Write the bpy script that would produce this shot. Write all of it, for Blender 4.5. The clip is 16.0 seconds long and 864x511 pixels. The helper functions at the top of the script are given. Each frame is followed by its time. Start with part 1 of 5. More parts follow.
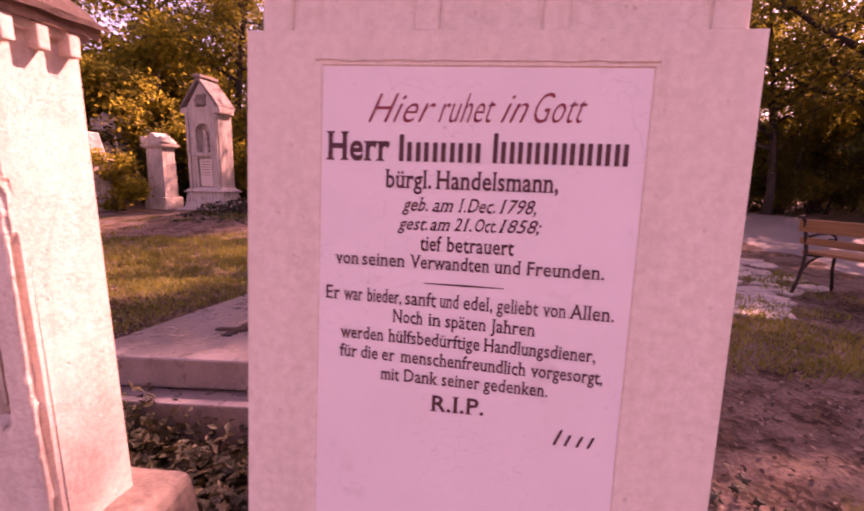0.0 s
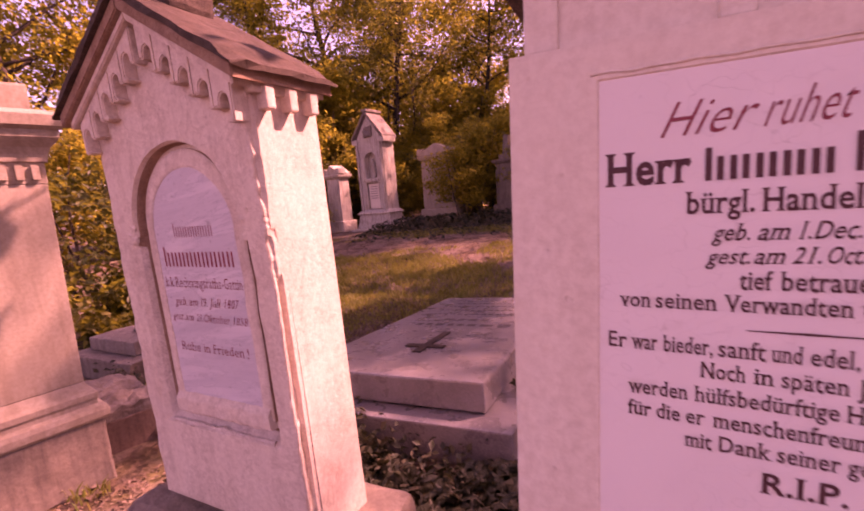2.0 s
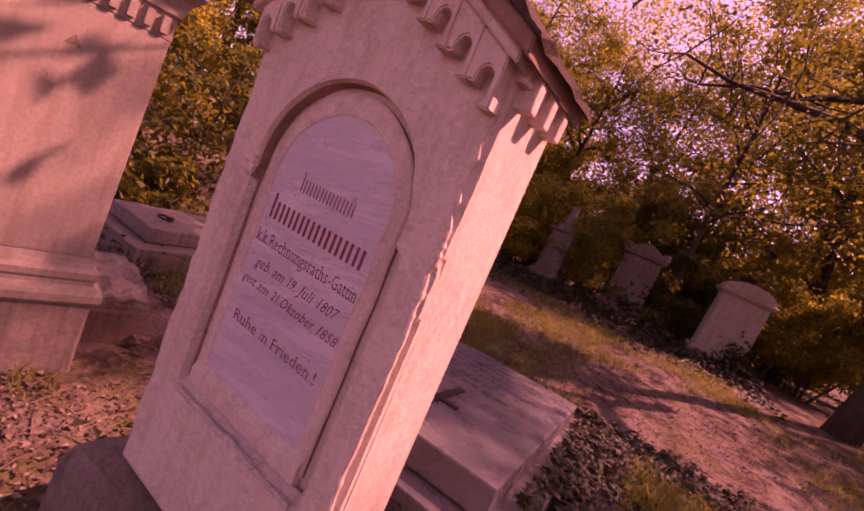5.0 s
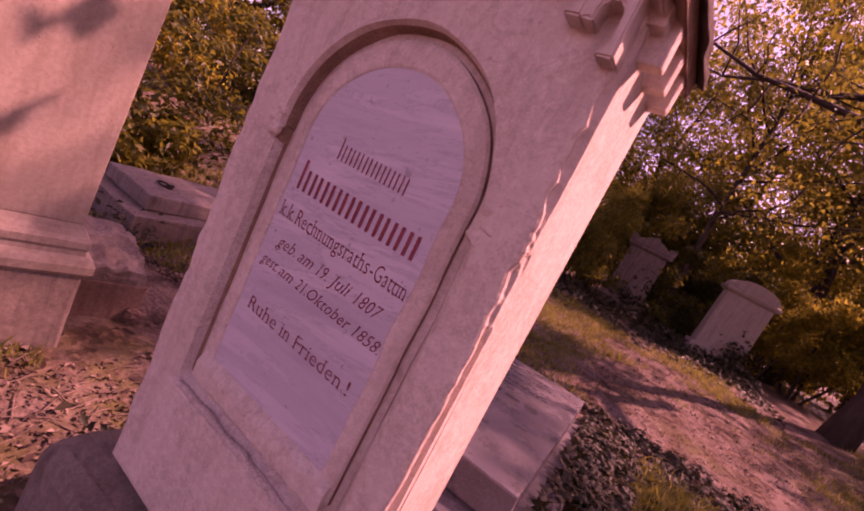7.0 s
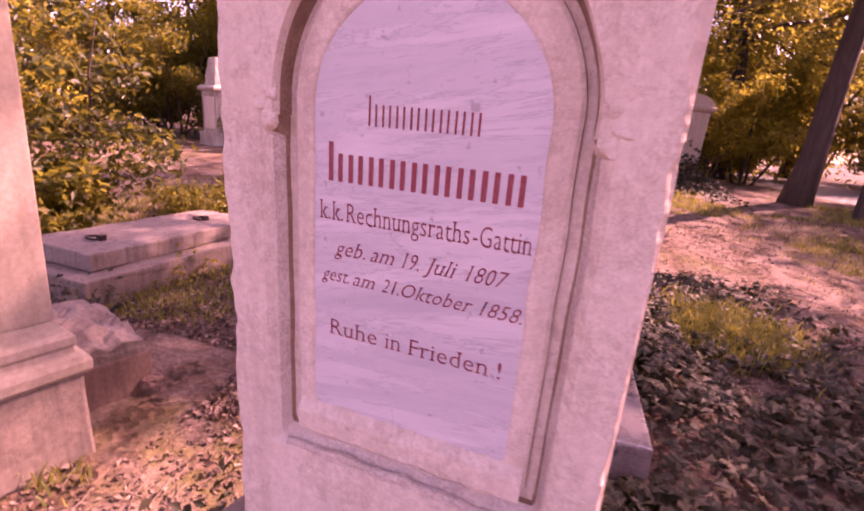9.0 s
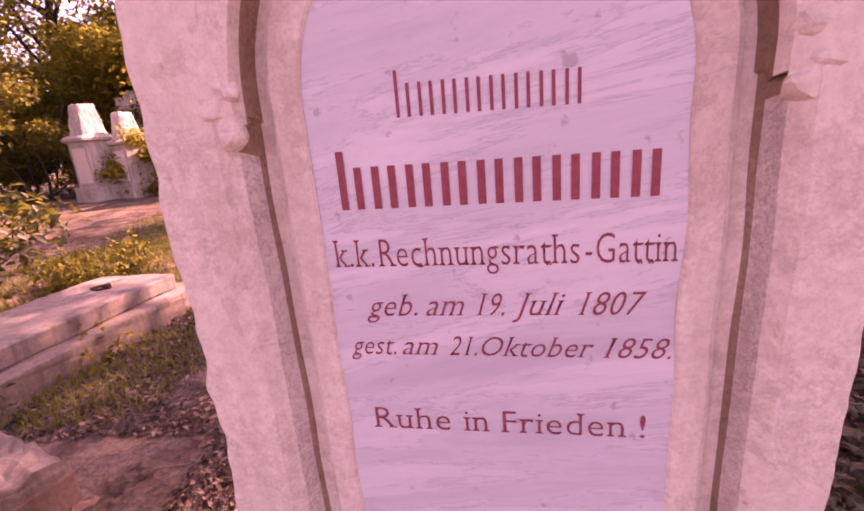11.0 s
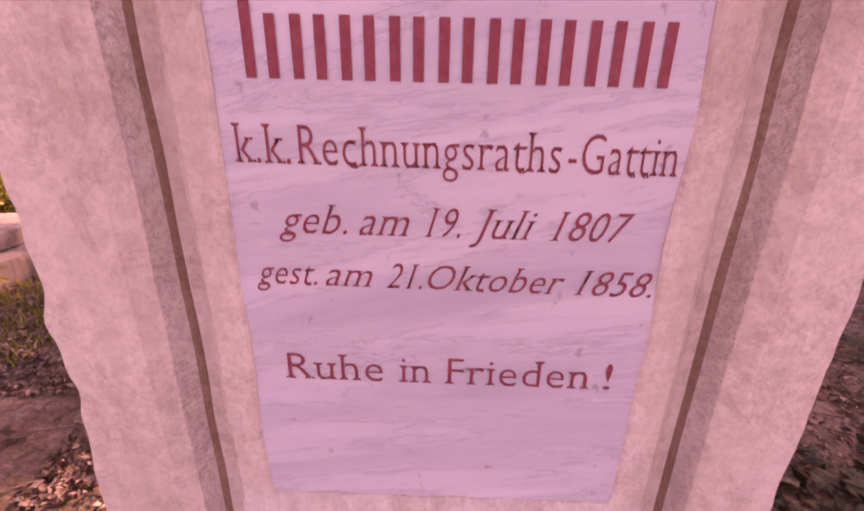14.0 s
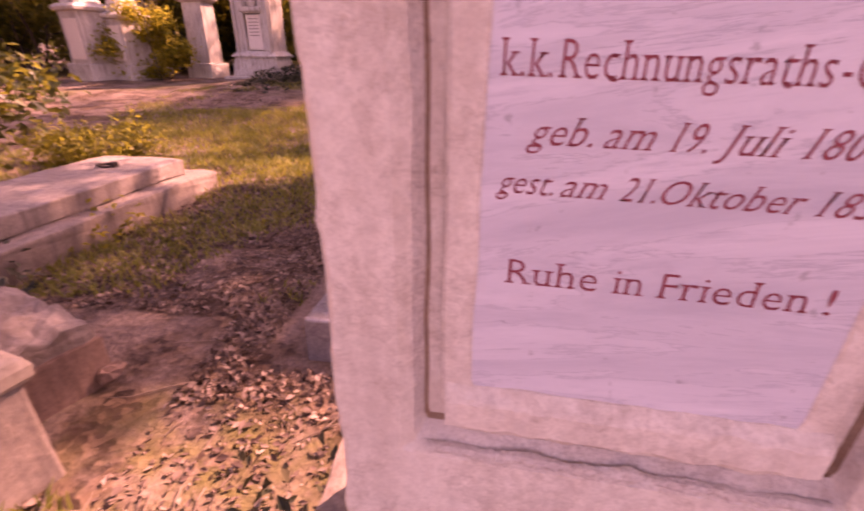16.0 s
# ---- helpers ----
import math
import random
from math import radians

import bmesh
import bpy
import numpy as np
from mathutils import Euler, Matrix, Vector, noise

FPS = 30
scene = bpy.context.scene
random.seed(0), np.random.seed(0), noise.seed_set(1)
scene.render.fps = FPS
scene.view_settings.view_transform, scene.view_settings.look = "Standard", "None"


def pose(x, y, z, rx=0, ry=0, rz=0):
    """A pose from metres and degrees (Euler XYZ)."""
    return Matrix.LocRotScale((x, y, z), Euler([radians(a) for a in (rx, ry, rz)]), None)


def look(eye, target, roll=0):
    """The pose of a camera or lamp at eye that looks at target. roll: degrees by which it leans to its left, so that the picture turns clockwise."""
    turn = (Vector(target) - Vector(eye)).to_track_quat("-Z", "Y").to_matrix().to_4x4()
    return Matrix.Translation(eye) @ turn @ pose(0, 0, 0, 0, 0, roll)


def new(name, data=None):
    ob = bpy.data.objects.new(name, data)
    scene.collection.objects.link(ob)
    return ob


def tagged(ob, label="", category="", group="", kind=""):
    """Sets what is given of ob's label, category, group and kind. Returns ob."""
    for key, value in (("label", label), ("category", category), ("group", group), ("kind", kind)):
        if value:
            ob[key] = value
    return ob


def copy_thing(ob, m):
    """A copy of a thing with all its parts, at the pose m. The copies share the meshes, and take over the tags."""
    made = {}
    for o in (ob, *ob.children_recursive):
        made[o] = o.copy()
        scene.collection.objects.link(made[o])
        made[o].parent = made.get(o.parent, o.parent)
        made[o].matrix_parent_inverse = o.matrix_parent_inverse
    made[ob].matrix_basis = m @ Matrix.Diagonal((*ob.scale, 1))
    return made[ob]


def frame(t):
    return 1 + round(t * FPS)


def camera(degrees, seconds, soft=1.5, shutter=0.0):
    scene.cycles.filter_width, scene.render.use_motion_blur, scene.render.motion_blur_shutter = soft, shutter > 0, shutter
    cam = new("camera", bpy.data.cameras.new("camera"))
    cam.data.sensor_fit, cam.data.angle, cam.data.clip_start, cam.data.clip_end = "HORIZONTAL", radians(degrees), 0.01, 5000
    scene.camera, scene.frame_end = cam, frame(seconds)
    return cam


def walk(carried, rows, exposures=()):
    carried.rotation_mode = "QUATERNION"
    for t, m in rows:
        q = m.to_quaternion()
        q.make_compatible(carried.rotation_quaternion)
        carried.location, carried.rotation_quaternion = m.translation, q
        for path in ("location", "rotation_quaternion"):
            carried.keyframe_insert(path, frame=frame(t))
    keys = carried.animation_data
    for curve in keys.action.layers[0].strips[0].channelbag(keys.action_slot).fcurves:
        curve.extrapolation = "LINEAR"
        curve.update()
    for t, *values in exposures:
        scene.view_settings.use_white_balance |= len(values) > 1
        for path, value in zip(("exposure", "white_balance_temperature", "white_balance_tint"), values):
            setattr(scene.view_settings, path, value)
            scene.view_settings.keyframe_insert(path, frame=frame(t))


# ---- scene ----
cam = camera(88.1, 16.0, 1.8, 0.5)
METRES, EYE, TILT, LEAN, TURN = 1.75, 1.17, 0.0, 0.0, 0.0
ROWS = [
    (0.0, 0.0, 0.0, 0.0, 0.13, -9.41, -0.8),
    (0.5, -0.0251, -0.0093, 0.0068, 3.29, -9.22, -0.6),
    (1.0, -0.0471, -0.0095, 0.0119, 8.75, -8.98, 0.1),
    (1.5, -0.0734, 0.0016, 0.016, 14.08, -8.39, 2.35),
    (2.0, -0.1025, 0.0298, 0.0224, 18.66, -7.75, 4.97),
    (2.5, -0.1331, 0.0592, 0.0424, 20.24, -7.18, 4.84),
    (3.0, -0.1807, 0.0786, 0.0474, 21.06, -6.66, -1.1),
    (3.5, -0.2443, 0.0956, 0.051, 21.95, -6.24, -9.92),
    (4.0, -0.301, 0.099, 0.0486, 22.68, -6.23, -16.18),
    (6.5, -0.4149, 0.1832, 0.021, 23.73, -7.66, -26.81),
    (7.0, -0.4499, 0.1898, 0.0107, 23.64, -9.12, -26.43),
    (7.5, -0.4862, 0.1933, 0.0058, 22.28, -12.09, -21.96),
    (8.0, -0.5233, 0.1962, -0.0036, 17.53, -14.41, -16.31),
    (8.5, -0.5525, 0.1992, -0.0065, 14.96, -15.82, -9.72),
    (9.0, -0.5895, 0.2203, -0.0084, 12.77, -15.72, -4.53),
    (9.5, -0.6289, 0.2547, -0.007, 9.93, -15.09, 1.08),
    (12.0, -0.7127, 0.3474, -0.028, -3.24, -14.87, 2.75),
    (12.5, -0.7122, 0.3555, -0.0275, -4.56, -14.79, 1.55),
    (13.0, -0.7113, 0.3666, -0.0385, -5.67, -15.25, 0.37),
    (13.5, -0.709, 0.3726, -0.0496, -6.72, -16.93, -0.16),
    (14.0, -0.7066, 0.3753, -0.0616, -7.28, -19.71, -0.92),
    (14.5, -0.7116, 0.373, -0.0731, -7.42, -21.85, -1.92),
    (15.0, -0.7251, 0.3685, -0.0811, -7.23, -23.32, -2.64),
    (15.5, -0.7528, 0.3617, -0.0828, -4.23, -24.39, -2.69),
    (16.0, -0.789, 0.3513, -0.0787, 1.8, -24.79, -0.63),
]
# exposure and white balance of the clip's own camera
GRADE = [(0.0, 1.82, 9600, 122), (1.5, 1.72, 9800, 126), (2.5, 1.42, 10000, 130), (3.5, 1.02, 10500, 131), (4.2, 0.82, 10800, 147), (6.5, 0.85, 9300, 142), (7.5, 1.22, 9200, 131),
         (8.2, 1.82, 9200, 126), (9.0, 2.22, 8600, 113), (9.7, 2.37, 8800, 107), (12.0, 2.32, 9200, 104), (16.0, 2.27, 9900, 99)]
walk(cam, [(t, pose(0, 0, EYE, TILT, LEAN, TURN) @ pose(METRES * x, METRES * y, METRES * z, 90 + pitch, roll, yaw)) for t, x, y, z, yaw, pitch, roll in ROWS],
     GRADE)

# ---- light ----
SUN_EL, SUN_AZ = 44.0, 51.0      # height over the horizon; turn from +y towards +x
world = bpy.data.worlds.new("sky")
scene.world = world
world.use_nodes = True
wn = world.node_tree.nodes
sky = wn.new("ShaderNodeTexSky")
sky.sky_type = 'NISHITA'
sky.sun_disc = False
sky.sun_elevation = radians(SUN_EL)
sky.sun_rotation = radians(SUN_AZ)
sky.air_density, sky.dust_density = 1.0, 1.5
wn["Background"].inputs[1].default_value = 0.13
world.node_tree.links.new(sky.outputs[0], wn["Background"].inputs[0])
sun = new("sun", bpy.data.lights.new("sun", 'SUN'))
sun.data.energy, sun.data.angle, sun.data.color = 3.9, radians(0.6), (1.0, 0.9, 0.74)
sd = Vector((math.sin(radians(SUN_AZ)) * math.cos(radians(SUN_EL)), math.cos(radians(SUN_AZ)) * math.cos(radians(SUN_EL)), math.sin(radians(SUN_EL))))
sun.matrix_world = look(sd * 60, (0, 0, 0))


# ---- materials ----
class Nodes:
    """A small wrapper for writing node materials."""

    def __init__(self, name):
        self.mat = bpy.data.materials.new(name)
        self.mat.use_nodes = True
        self.t = self.mat.node_tree
        self.bsdf = self.t.nodes["Principled BSDF"]
        self.out = self.t.nodes["Material Output"]
        self.co = self.t.nodes.new("ShaderNodeTexCoord").outputs["Object"]

    def node(self, kind, **inputs):
        n = self.t.nodes.new(kind)
        for k, v in inputs.items():
            self.plug(n, k.replace("_", " "), v)
        return n

    def plug(self, n, key, v):
        s = n.inputs[key]
        if isinstance(v, bpy.types.NodeSocket):
            self.t.links.new(v, s)
        else:
            s.default_value = v

    def noise(self, scale, detail=4, rough=0.6, co=None, distort=0.0):
        n = self.node("ShaderNodeTexNoise", Scale=scale, Detail=detail, Roughness=rough, Distortion=distort, Vector=co or self.co)
        return n.outputs["Fac"]

    def ramp(self, fac, stops):
        n = self.node("ShaderNodeValToRGB", Fac=fac)
        e = n.color_ramp.elements
        while len(e) < len(stops):
            e.new(0.5)
        for el, (p, c) in zip(e, stops):
            el.position = p
            el.color = (*c, 1) if len(c) == 3 else c
        return n.outputs["Color"]

    def mix(self, fac, a, b, mode='MIX'):
        n = self.t.nodes.new("ShaderNodeMix")
        n.data_type, n.blend_type = 'RGBA', mode
        for i, v in ((0, fac), (6, a), (7, b)):
            if isinstance(v, bpy.types.NodeSocket):
                self.t.links.new(v, n.inputs[i])
            else:
                n.inputs[i].default_value = v if i == 0 else (*v, 1)
        return n.outputs[2]

    def maths(self, op, a, b=0.0):
        n = self.t.nodes.new("ShaderNodeMath")
        n.operation = op
        for i, v in ((0, a), (1, b)):
            if isinstance(v, bpy.types.NodeSocket):
                self.t.links.new(v, n.inputs[i])
            else:
                n.inputs[i].default_value = v
        return n.outputs[0]

    def mapped(self, scale, rot=(0, 0, 0)):
        n = self.node("ShaderNodeMapping", Vector=self.co, Scale=scale, Rotation=rot)
        return n.outputs[0]

    def bump(self, height, strength, distance, under=None):
        n = self.node("ShaderNodeBump", Height=height, Strength=strength, Distance=distance)
        if under is not None:
            self.t.links.new(under, n.inputs["Normal"])
        return n.outputs[0]

    def done(self, colour, rough=0.85, normal=None, metal=0.0, spec=0.4):
        self.plug(self.bsdf, "Base Color", colour if isinstance(colour, bpy.types.NodeSocket) else (*colour, 1))
        self.plug(self.bsdf, "Roughness", rough)
        self.plug(self.bsdf, "Metallic", metal)
        self.plug(self.bsdf, "Specular IOR Level", spec)
        if normal is not None:
            self.plug(self.bsdf, "Normal", normal)
        return self.mat


def black(x):
    return (x, x, x)


def stone_mat(name, light, dark, stain, grain=1.0, stain_amount=0.6, flakes=0.0):
    """Weathered plastered stone: clouds of two tones, run-down stains, pits and grain."""
    k = Nodes(name)
    cloud = k.noise(4.0, 6, 0.65)
    fine = k.noise(60.0, 5, 0.7)
    col = k.mix(k.ramp(cloud, [(0.3, black(0)), (0.7, black(1))]), dark, light)
    col = k.mix(k.maths('MULTIPLY', k.ramp(fine, [(0.35, black(1)), (0.6, black(0))]), 0.45), col, stain)
    speck = k.noise(210.0, 3, 0.8)
    col = k.mix(k.maths('MULTIPLY', k.ramp(speck, [(0.42, black(1)), (0.52, black(0))]), 0.35 * grain), col, stain)
    patch = k.noise(1.7, 4, 0.6)
    col = k.mix(k.maths('MULTIPLY', k.ramp(patch, [(0.5, black(0)), (0.62, black(1))]), 0.5), col, dark)
    runs = k.noise(3.0, 5, 0.6, k.mapped((7, 7, 0.8)))
    col = k.mix(k.maths('MULTIPLY', k.ramp(runs, [(0.48, black(0)), (0.72, black(1))]), stain_amount), col, stain)
    v = k.node("ShaderNodeTexVoronoi", Scale=38.0, Vector=k.co)
    pits = k.ramp(v.outputs["Distance"], [(0.05, black(0)), (0.16, black(1))])
    rare = k.ramp(k.noise(9.0, 2), [(0.5, black(1)), (0.62, black(0))])
    pits = k.mix(rare, pits, black(1))
    col = k.mix(k.maths('MULTIPLY', k.maths('SUBTRACT', 1.0, pits), 0.5), col, stain)
    flake = k.ramp(k.noise(7.0, 8, 0.72, None, 0.6), [(0.47, black(0)), (0.50, black(1))])
    if flakes:
        col = k.mix(k.maths('MULTIPLY', flake, 0.30 * flakes), col, light)
        rim = k.ramp(k.noise(7.0, 8, 0.72, None, 0.6), [(0.44, black(0)), (0.47, black(1)), (0.485, black(0))])
        col = k.mix(k.maths('MULTIPLY', rim, 0.40 * flakes), col, stain)
    n = k.bump(k.noise(130.0, 5, 0.8), 0.8 * grain, 0.003)
    if flakes:
        n = k.bump(flake, 0.3 * flakes, 0.002, n)
    n = k.bump(k.noise(22.0, 6, 0.7), 0.6 * grain, 0.004, n)
    n = k.bump(pits, 0.5, 0.003, n)
    return k.done(col, 0.88, n, spec=0.25)


def plain_mat(name, a, b, scale=30.0, rough=0.6, bump=0.2, metal=0.0, spec=0.4, stretch=(1, 1, 1)):
    k = Nodes(name)
    f = k.noise(scale, 5, 0.65, k.mapped(stretch))
    big = k.noise(scale * 0.13, 3, 0.5)
    col = k.mix(k.ramp(f, [(0.3, black(0)), (0.7, black(1))]), a, b)
    col = k.mix(k.maths('MULTIPLY', big, 0.35), col, a)
    return k.done(col, rough, k.bump(f, bump, 0.003), metal, spec)


PLASTER = stone_mat("old_plaster", (0.79, 0.685, 0.595), (0.68, 0.565, 0.48), (0.38, 0.265, 0.205), 0.75, 0.38, 0.6)
PLASTER_BROWN = stone_mat("brown_plaster", (0.50, 0.33, 0.235), (0.36, 0.215, 0.145), (0.19, 0.10, 0.07), 1.3, 0.6, 0.4)
PLASTER_ROUGH = stone_mat("rough_broken_plaster", (0.78, 0.675, 0.60), (0.67, 0.56, 0.495), (0.40, 0.29, 0.245), 1.7, 0.5, 0.6)
PLASTER_PALE = stone_mat("pale_plaster", (0.74, 0.655, 0.57), (0.71, 0.62, 0.535), (0.50, 0.39, 0.31), 0.25, 0.22)
SANDSTONE = stone_mat("sandstone", (0.43, 0.36, 0.295), (0.34, 0.28, 0.225), (0.20, 0.15, 0.11), 0.3, 0.5)
LIMESTONE = stone_mat("weathered_limestone", (0.66, 0.60, 0.52), (0.48, 0.42, 0.36), (0.20, 0.16, 0.13), 0.8, 0.8)
ROOFSTONE = stone_mat("mossy_roof_stone", (0.15, 0.105, 0.085), (0.075, 0.05, 0.04), (0.03, 0.022, 0.018), 1.3, 0.8)
SLABSTONE = stone_mat("slab_stone", (0.33, 0.28, 0.245), (0.23, 0.185, 0.16), (0.10, 0.075, 0.06), 0.8, 0.7)
REDSTONE = stone_mat("reddish_block_stone", (0.26, 0.17, 0.135), (0.19, 0.12, 0.095), (0.07, 0.045, 0.035), 0.5, 0.6)
DARKSTONE = stone_mat("dirt_and_shade_stone", (0.31, 0.25, 0.205), (0.20, 0.155, 0.13), (0.09, 0.07, 0.06), 0.7, 0.7)
LETTER = plain_mat("letter_paint", (0.07, 0.022, 0.027), (0.13, 0.05, 0.052), 90.0, 0.7, 0.2)
LETTER_FADED = plain_mat("faded_letter_paint", (0.25, 0.035, 0.045), (0.37, 0.085, 0.10), 120.0, 0.7, 0.2)
GRANITE_CUT = plain_mat("cut_granite", (0.05, 0.042, 0.042), (0.10, 0.085, 0.085), 90.0, 0.9, 0.2)
IRON = plain_mat("rusted_iron", (0.02, 0.015, 0.013), (0.06, 0.035, 0.025), 60.0, 0.6, 0.4, 0.4)
WOOD = plain_mat("bench_wood", (0.22, 0.10, 0.045), (0.36, 0.19, 0.08), 25.0, 0.5, 0.3, stretch=(1, 0.06, 1))
BARK = plain_mat("bark", (0.035, 0.024, 0.019), (0.085, 0.06, 0.047), 14.0, 0.9, 1.0, stretch=(1, 1, 0.18))
ASPHALT = plain_mat("worn_asphalt", (0.16, 0.15, 0.145), (0.24, 0.225, 0.21), 120.0, 0.9, 0.4)
FLAG = plain_mat("flagstone", (0.30, 0.27, 0.24), (0.48, 0.44, 0.39), 18.0, 0.85, 0.4)


def paint_mat():
    """Pale painted inscription panel with a fine net of cracks and rubbed spots."""
    k = Nodes("painted_panel")
    col = k.mix(k.ramp(k.noise(5.0, 4), [(0.3, black(0)), (0.75, black(1))]), (0.71, 0.645, 0.64), (0.76, 0.695, 0.69))
    warp = k.noise(14.0, 3)
    v = k.t.nodes.new("ShaderNodeTexVoronoi")
    v.feature = 'DISTANCE_TO_EDGE'
    k.plug(v, "Scale", 46.0)
    m = k.node("ShaderNodeMapping", Vector=k.co, Scale=(0.55, 1, 1.0))
    k.t.links.new(k.mix(0.06, m.outputs[0], k.node("ShaderNodeTexNoise", Scale=20.0, Vector=k.co).outputs["Color"]), v.inputs["Vector"])
    crack = k.ramp(v.outputs["Distance"], [(0.0, black(1)), (0.018, black(0))])
    crack = k.maths('MULTIPLY', crack, k.ramp(k.noise(4.5, 3), [(0.46, black(0)), (0.62, black(1))]))
    col = k.mix(k.maths('MULTIPLY', crack, 0.45), col, (0.40, 0.33, 0.33))
    col = k.mix(k.maths('MULTIPLY', k.ramp(warp, [(0.62, black(0)), (0.75, black(1))]), 0.35), col, (0.52, 0.42, 0.38))
    n = k.bump(k.maths('SUBTRACT', 1.0, crack), 0.35, 0.001)
    n = k.bump(k.noise(70.0, 4), 0.15, 0.001, n)
    return k.done(col, 0.7, n, spec=0.3)


def marble_mat():
    """Grey-blue marble with near-level veins, dull with age."""
    k = Nodes("grey_marble")
    co = k.node("ShaderNodeMapping", Vector=k.mapped((1, 1, 1), (0, radians(9), 0)), Scale=(1.3, 1, 9.0)).outputs[0]
    big = k.noise(2.0, 7, 0.7, co, 0.5)
    fine = k.noise(6.0, 6, 0.75, co, 0.4)
    col = k.mix(k.ramp(big, [(0.32, black(0)), (0.68, black(1))]), (0.46, 0.43, 0.475), (0.65, 0.60, 0.63))
    col = k.mix(k.maths('MULTIPLY', k.ramp(fine, [(0.54, black(0)), (0.74, black(1))]), 0.6), col, (0.36, 0.335, 0.395))
    line = k.ramp(big, [(0.485, black(0)), (0.5, black(1)), (0.515, black(0))])
    col = k.mix(k.maths('MULTIPLY', line, 0.35), col, (0.20, 0.19, 0.24))
    spot = k.ramp(k.noise(46.0, 3), [(0.66, black(0)), (0.72, black(1))])
    col = k.mix(k.maths('MULTIPLY', spot, 0.5), col, (0.22, 0.19, 0.20))
    n = k.bump(k.noise(90.0, 4), 0.2, 0.001)
    n = k.bump(fine, 0.15, 0.002, n)
    return k.done(col, 0.55, n, spec=0.4)


def granite_mat():
    k = Nodes("polished_granite")
    v = k.node("ShaderNodeTexVoronoi", Scale=240.0, Vector=k.co)
    col = k.ramp(v.outputs["Color"], [(0.0, (0.022, 0.021, 0.026)), (0.5, (0.07, 0.064, 0.074)), (1.0, (0.19, 0.175, 0.18))])
    # pale grey mixed in for dust and for the sky's reflection on the slab
    dust_sheen = k.ramp(k.noise(5.0, 6, 0.7), [(0.4, black(0)), (0.75, black(1))])
    col = k.mix(k.maths('ADD', k.maths('MULTIPLY', dust_sheen, 0.32), 0.18), col, (0.36, 0.335, 0.35))
    rough = k.ramp(k.noise(6.0, 5, 0.7), [(0.3, black(0.18)), (0.7, black(0.42))])
    return k.done(col, rough, k.bump(k.noise(120.0, 3), 0.08, 0.001), spec=0.75)


def leaf_mat(name, a, b, c, through_light=0.45, gloss=0.45, tint=(0.52, 0.46, 0.055)):
    """Leaves: three tones by leaf, lit through from behind."""
    k = Nodes(name)
    r = k.node("ShaderNodeNewGeometry").outputs["Random Per Island"]
    col = k.ramp(r, [(0.0, a), (0.55, b), (1.0, c)])
    k.done(col, gloss, k.bump(k.noise(45.0, 2), 0.2, 0.003), spec=0.35)
    tr = k.node("ShaderNodeBsdfTranslucent", Color=k.mix(0.5, col, tint))
    ms = k.node("ShaderNodeMixShader", Fac=through_light)
    k.t.links.new(k.bsdf.outputs[0], ms.inputs[1])
    k.t.links.new(tr.outputs[0], ms.inputs[2])
    k.t.links.new(ms.outputs[0], k.out.inputs[0])
    return k.mat


LEAF = leaf_mat("tree_leaf", (0.026, 0.037, 0.008), (0.078, 0.086, 0.017), (0.20, 0.17, 0.032), 0.52)
LEAF_DARK = leaf_mat("dark_leaf", (0.016, 0.026, 0.008), (0.036, 0.052, 0.013), (0.085, 0.092, 0.022), 0.35)
# yellow-green with the gold of sunlight from behind put into the colour
LEAF_GOLD = leaf_mat("gold_lit_leaf", (0.06, 0.068, 0.012), (0.18, 0.155, 0.022), (0.42, 0.31, 0.04), 0.68)
IVY = leaf_mat("ivy_leaf", (0.012, 0.015, 0.007), (0.028, 0.031, 0.013), (0.080, 0.064, 0.033), 0.10, 0.6, (0.12, 0.12, 0.03))
LITTER = leaf_mat("fallen_leaf", (0.045, 0.026, 0.020), (0.115, 0.073, 0.053), (0.28, 0.205, 0.16), 0.10, 0.7, (0.24, 0.13, 0.09))
GRASS = leaf_mat("grass_blade", (0.06, 0.09, 0.02), (0.13, 0.15, 0.035), (0.26, 0.22, 0.09), 0.4, 0.6)
TWIG = plain_mat("dry_twig", (0.10, 0.07, 0.05), (0.22, 0.16, 0.12), 40.0, 0.9, 0.4)
PAINT, MARBLE, GRANITE = paint_mat(), marble_mat(), granite_mat()


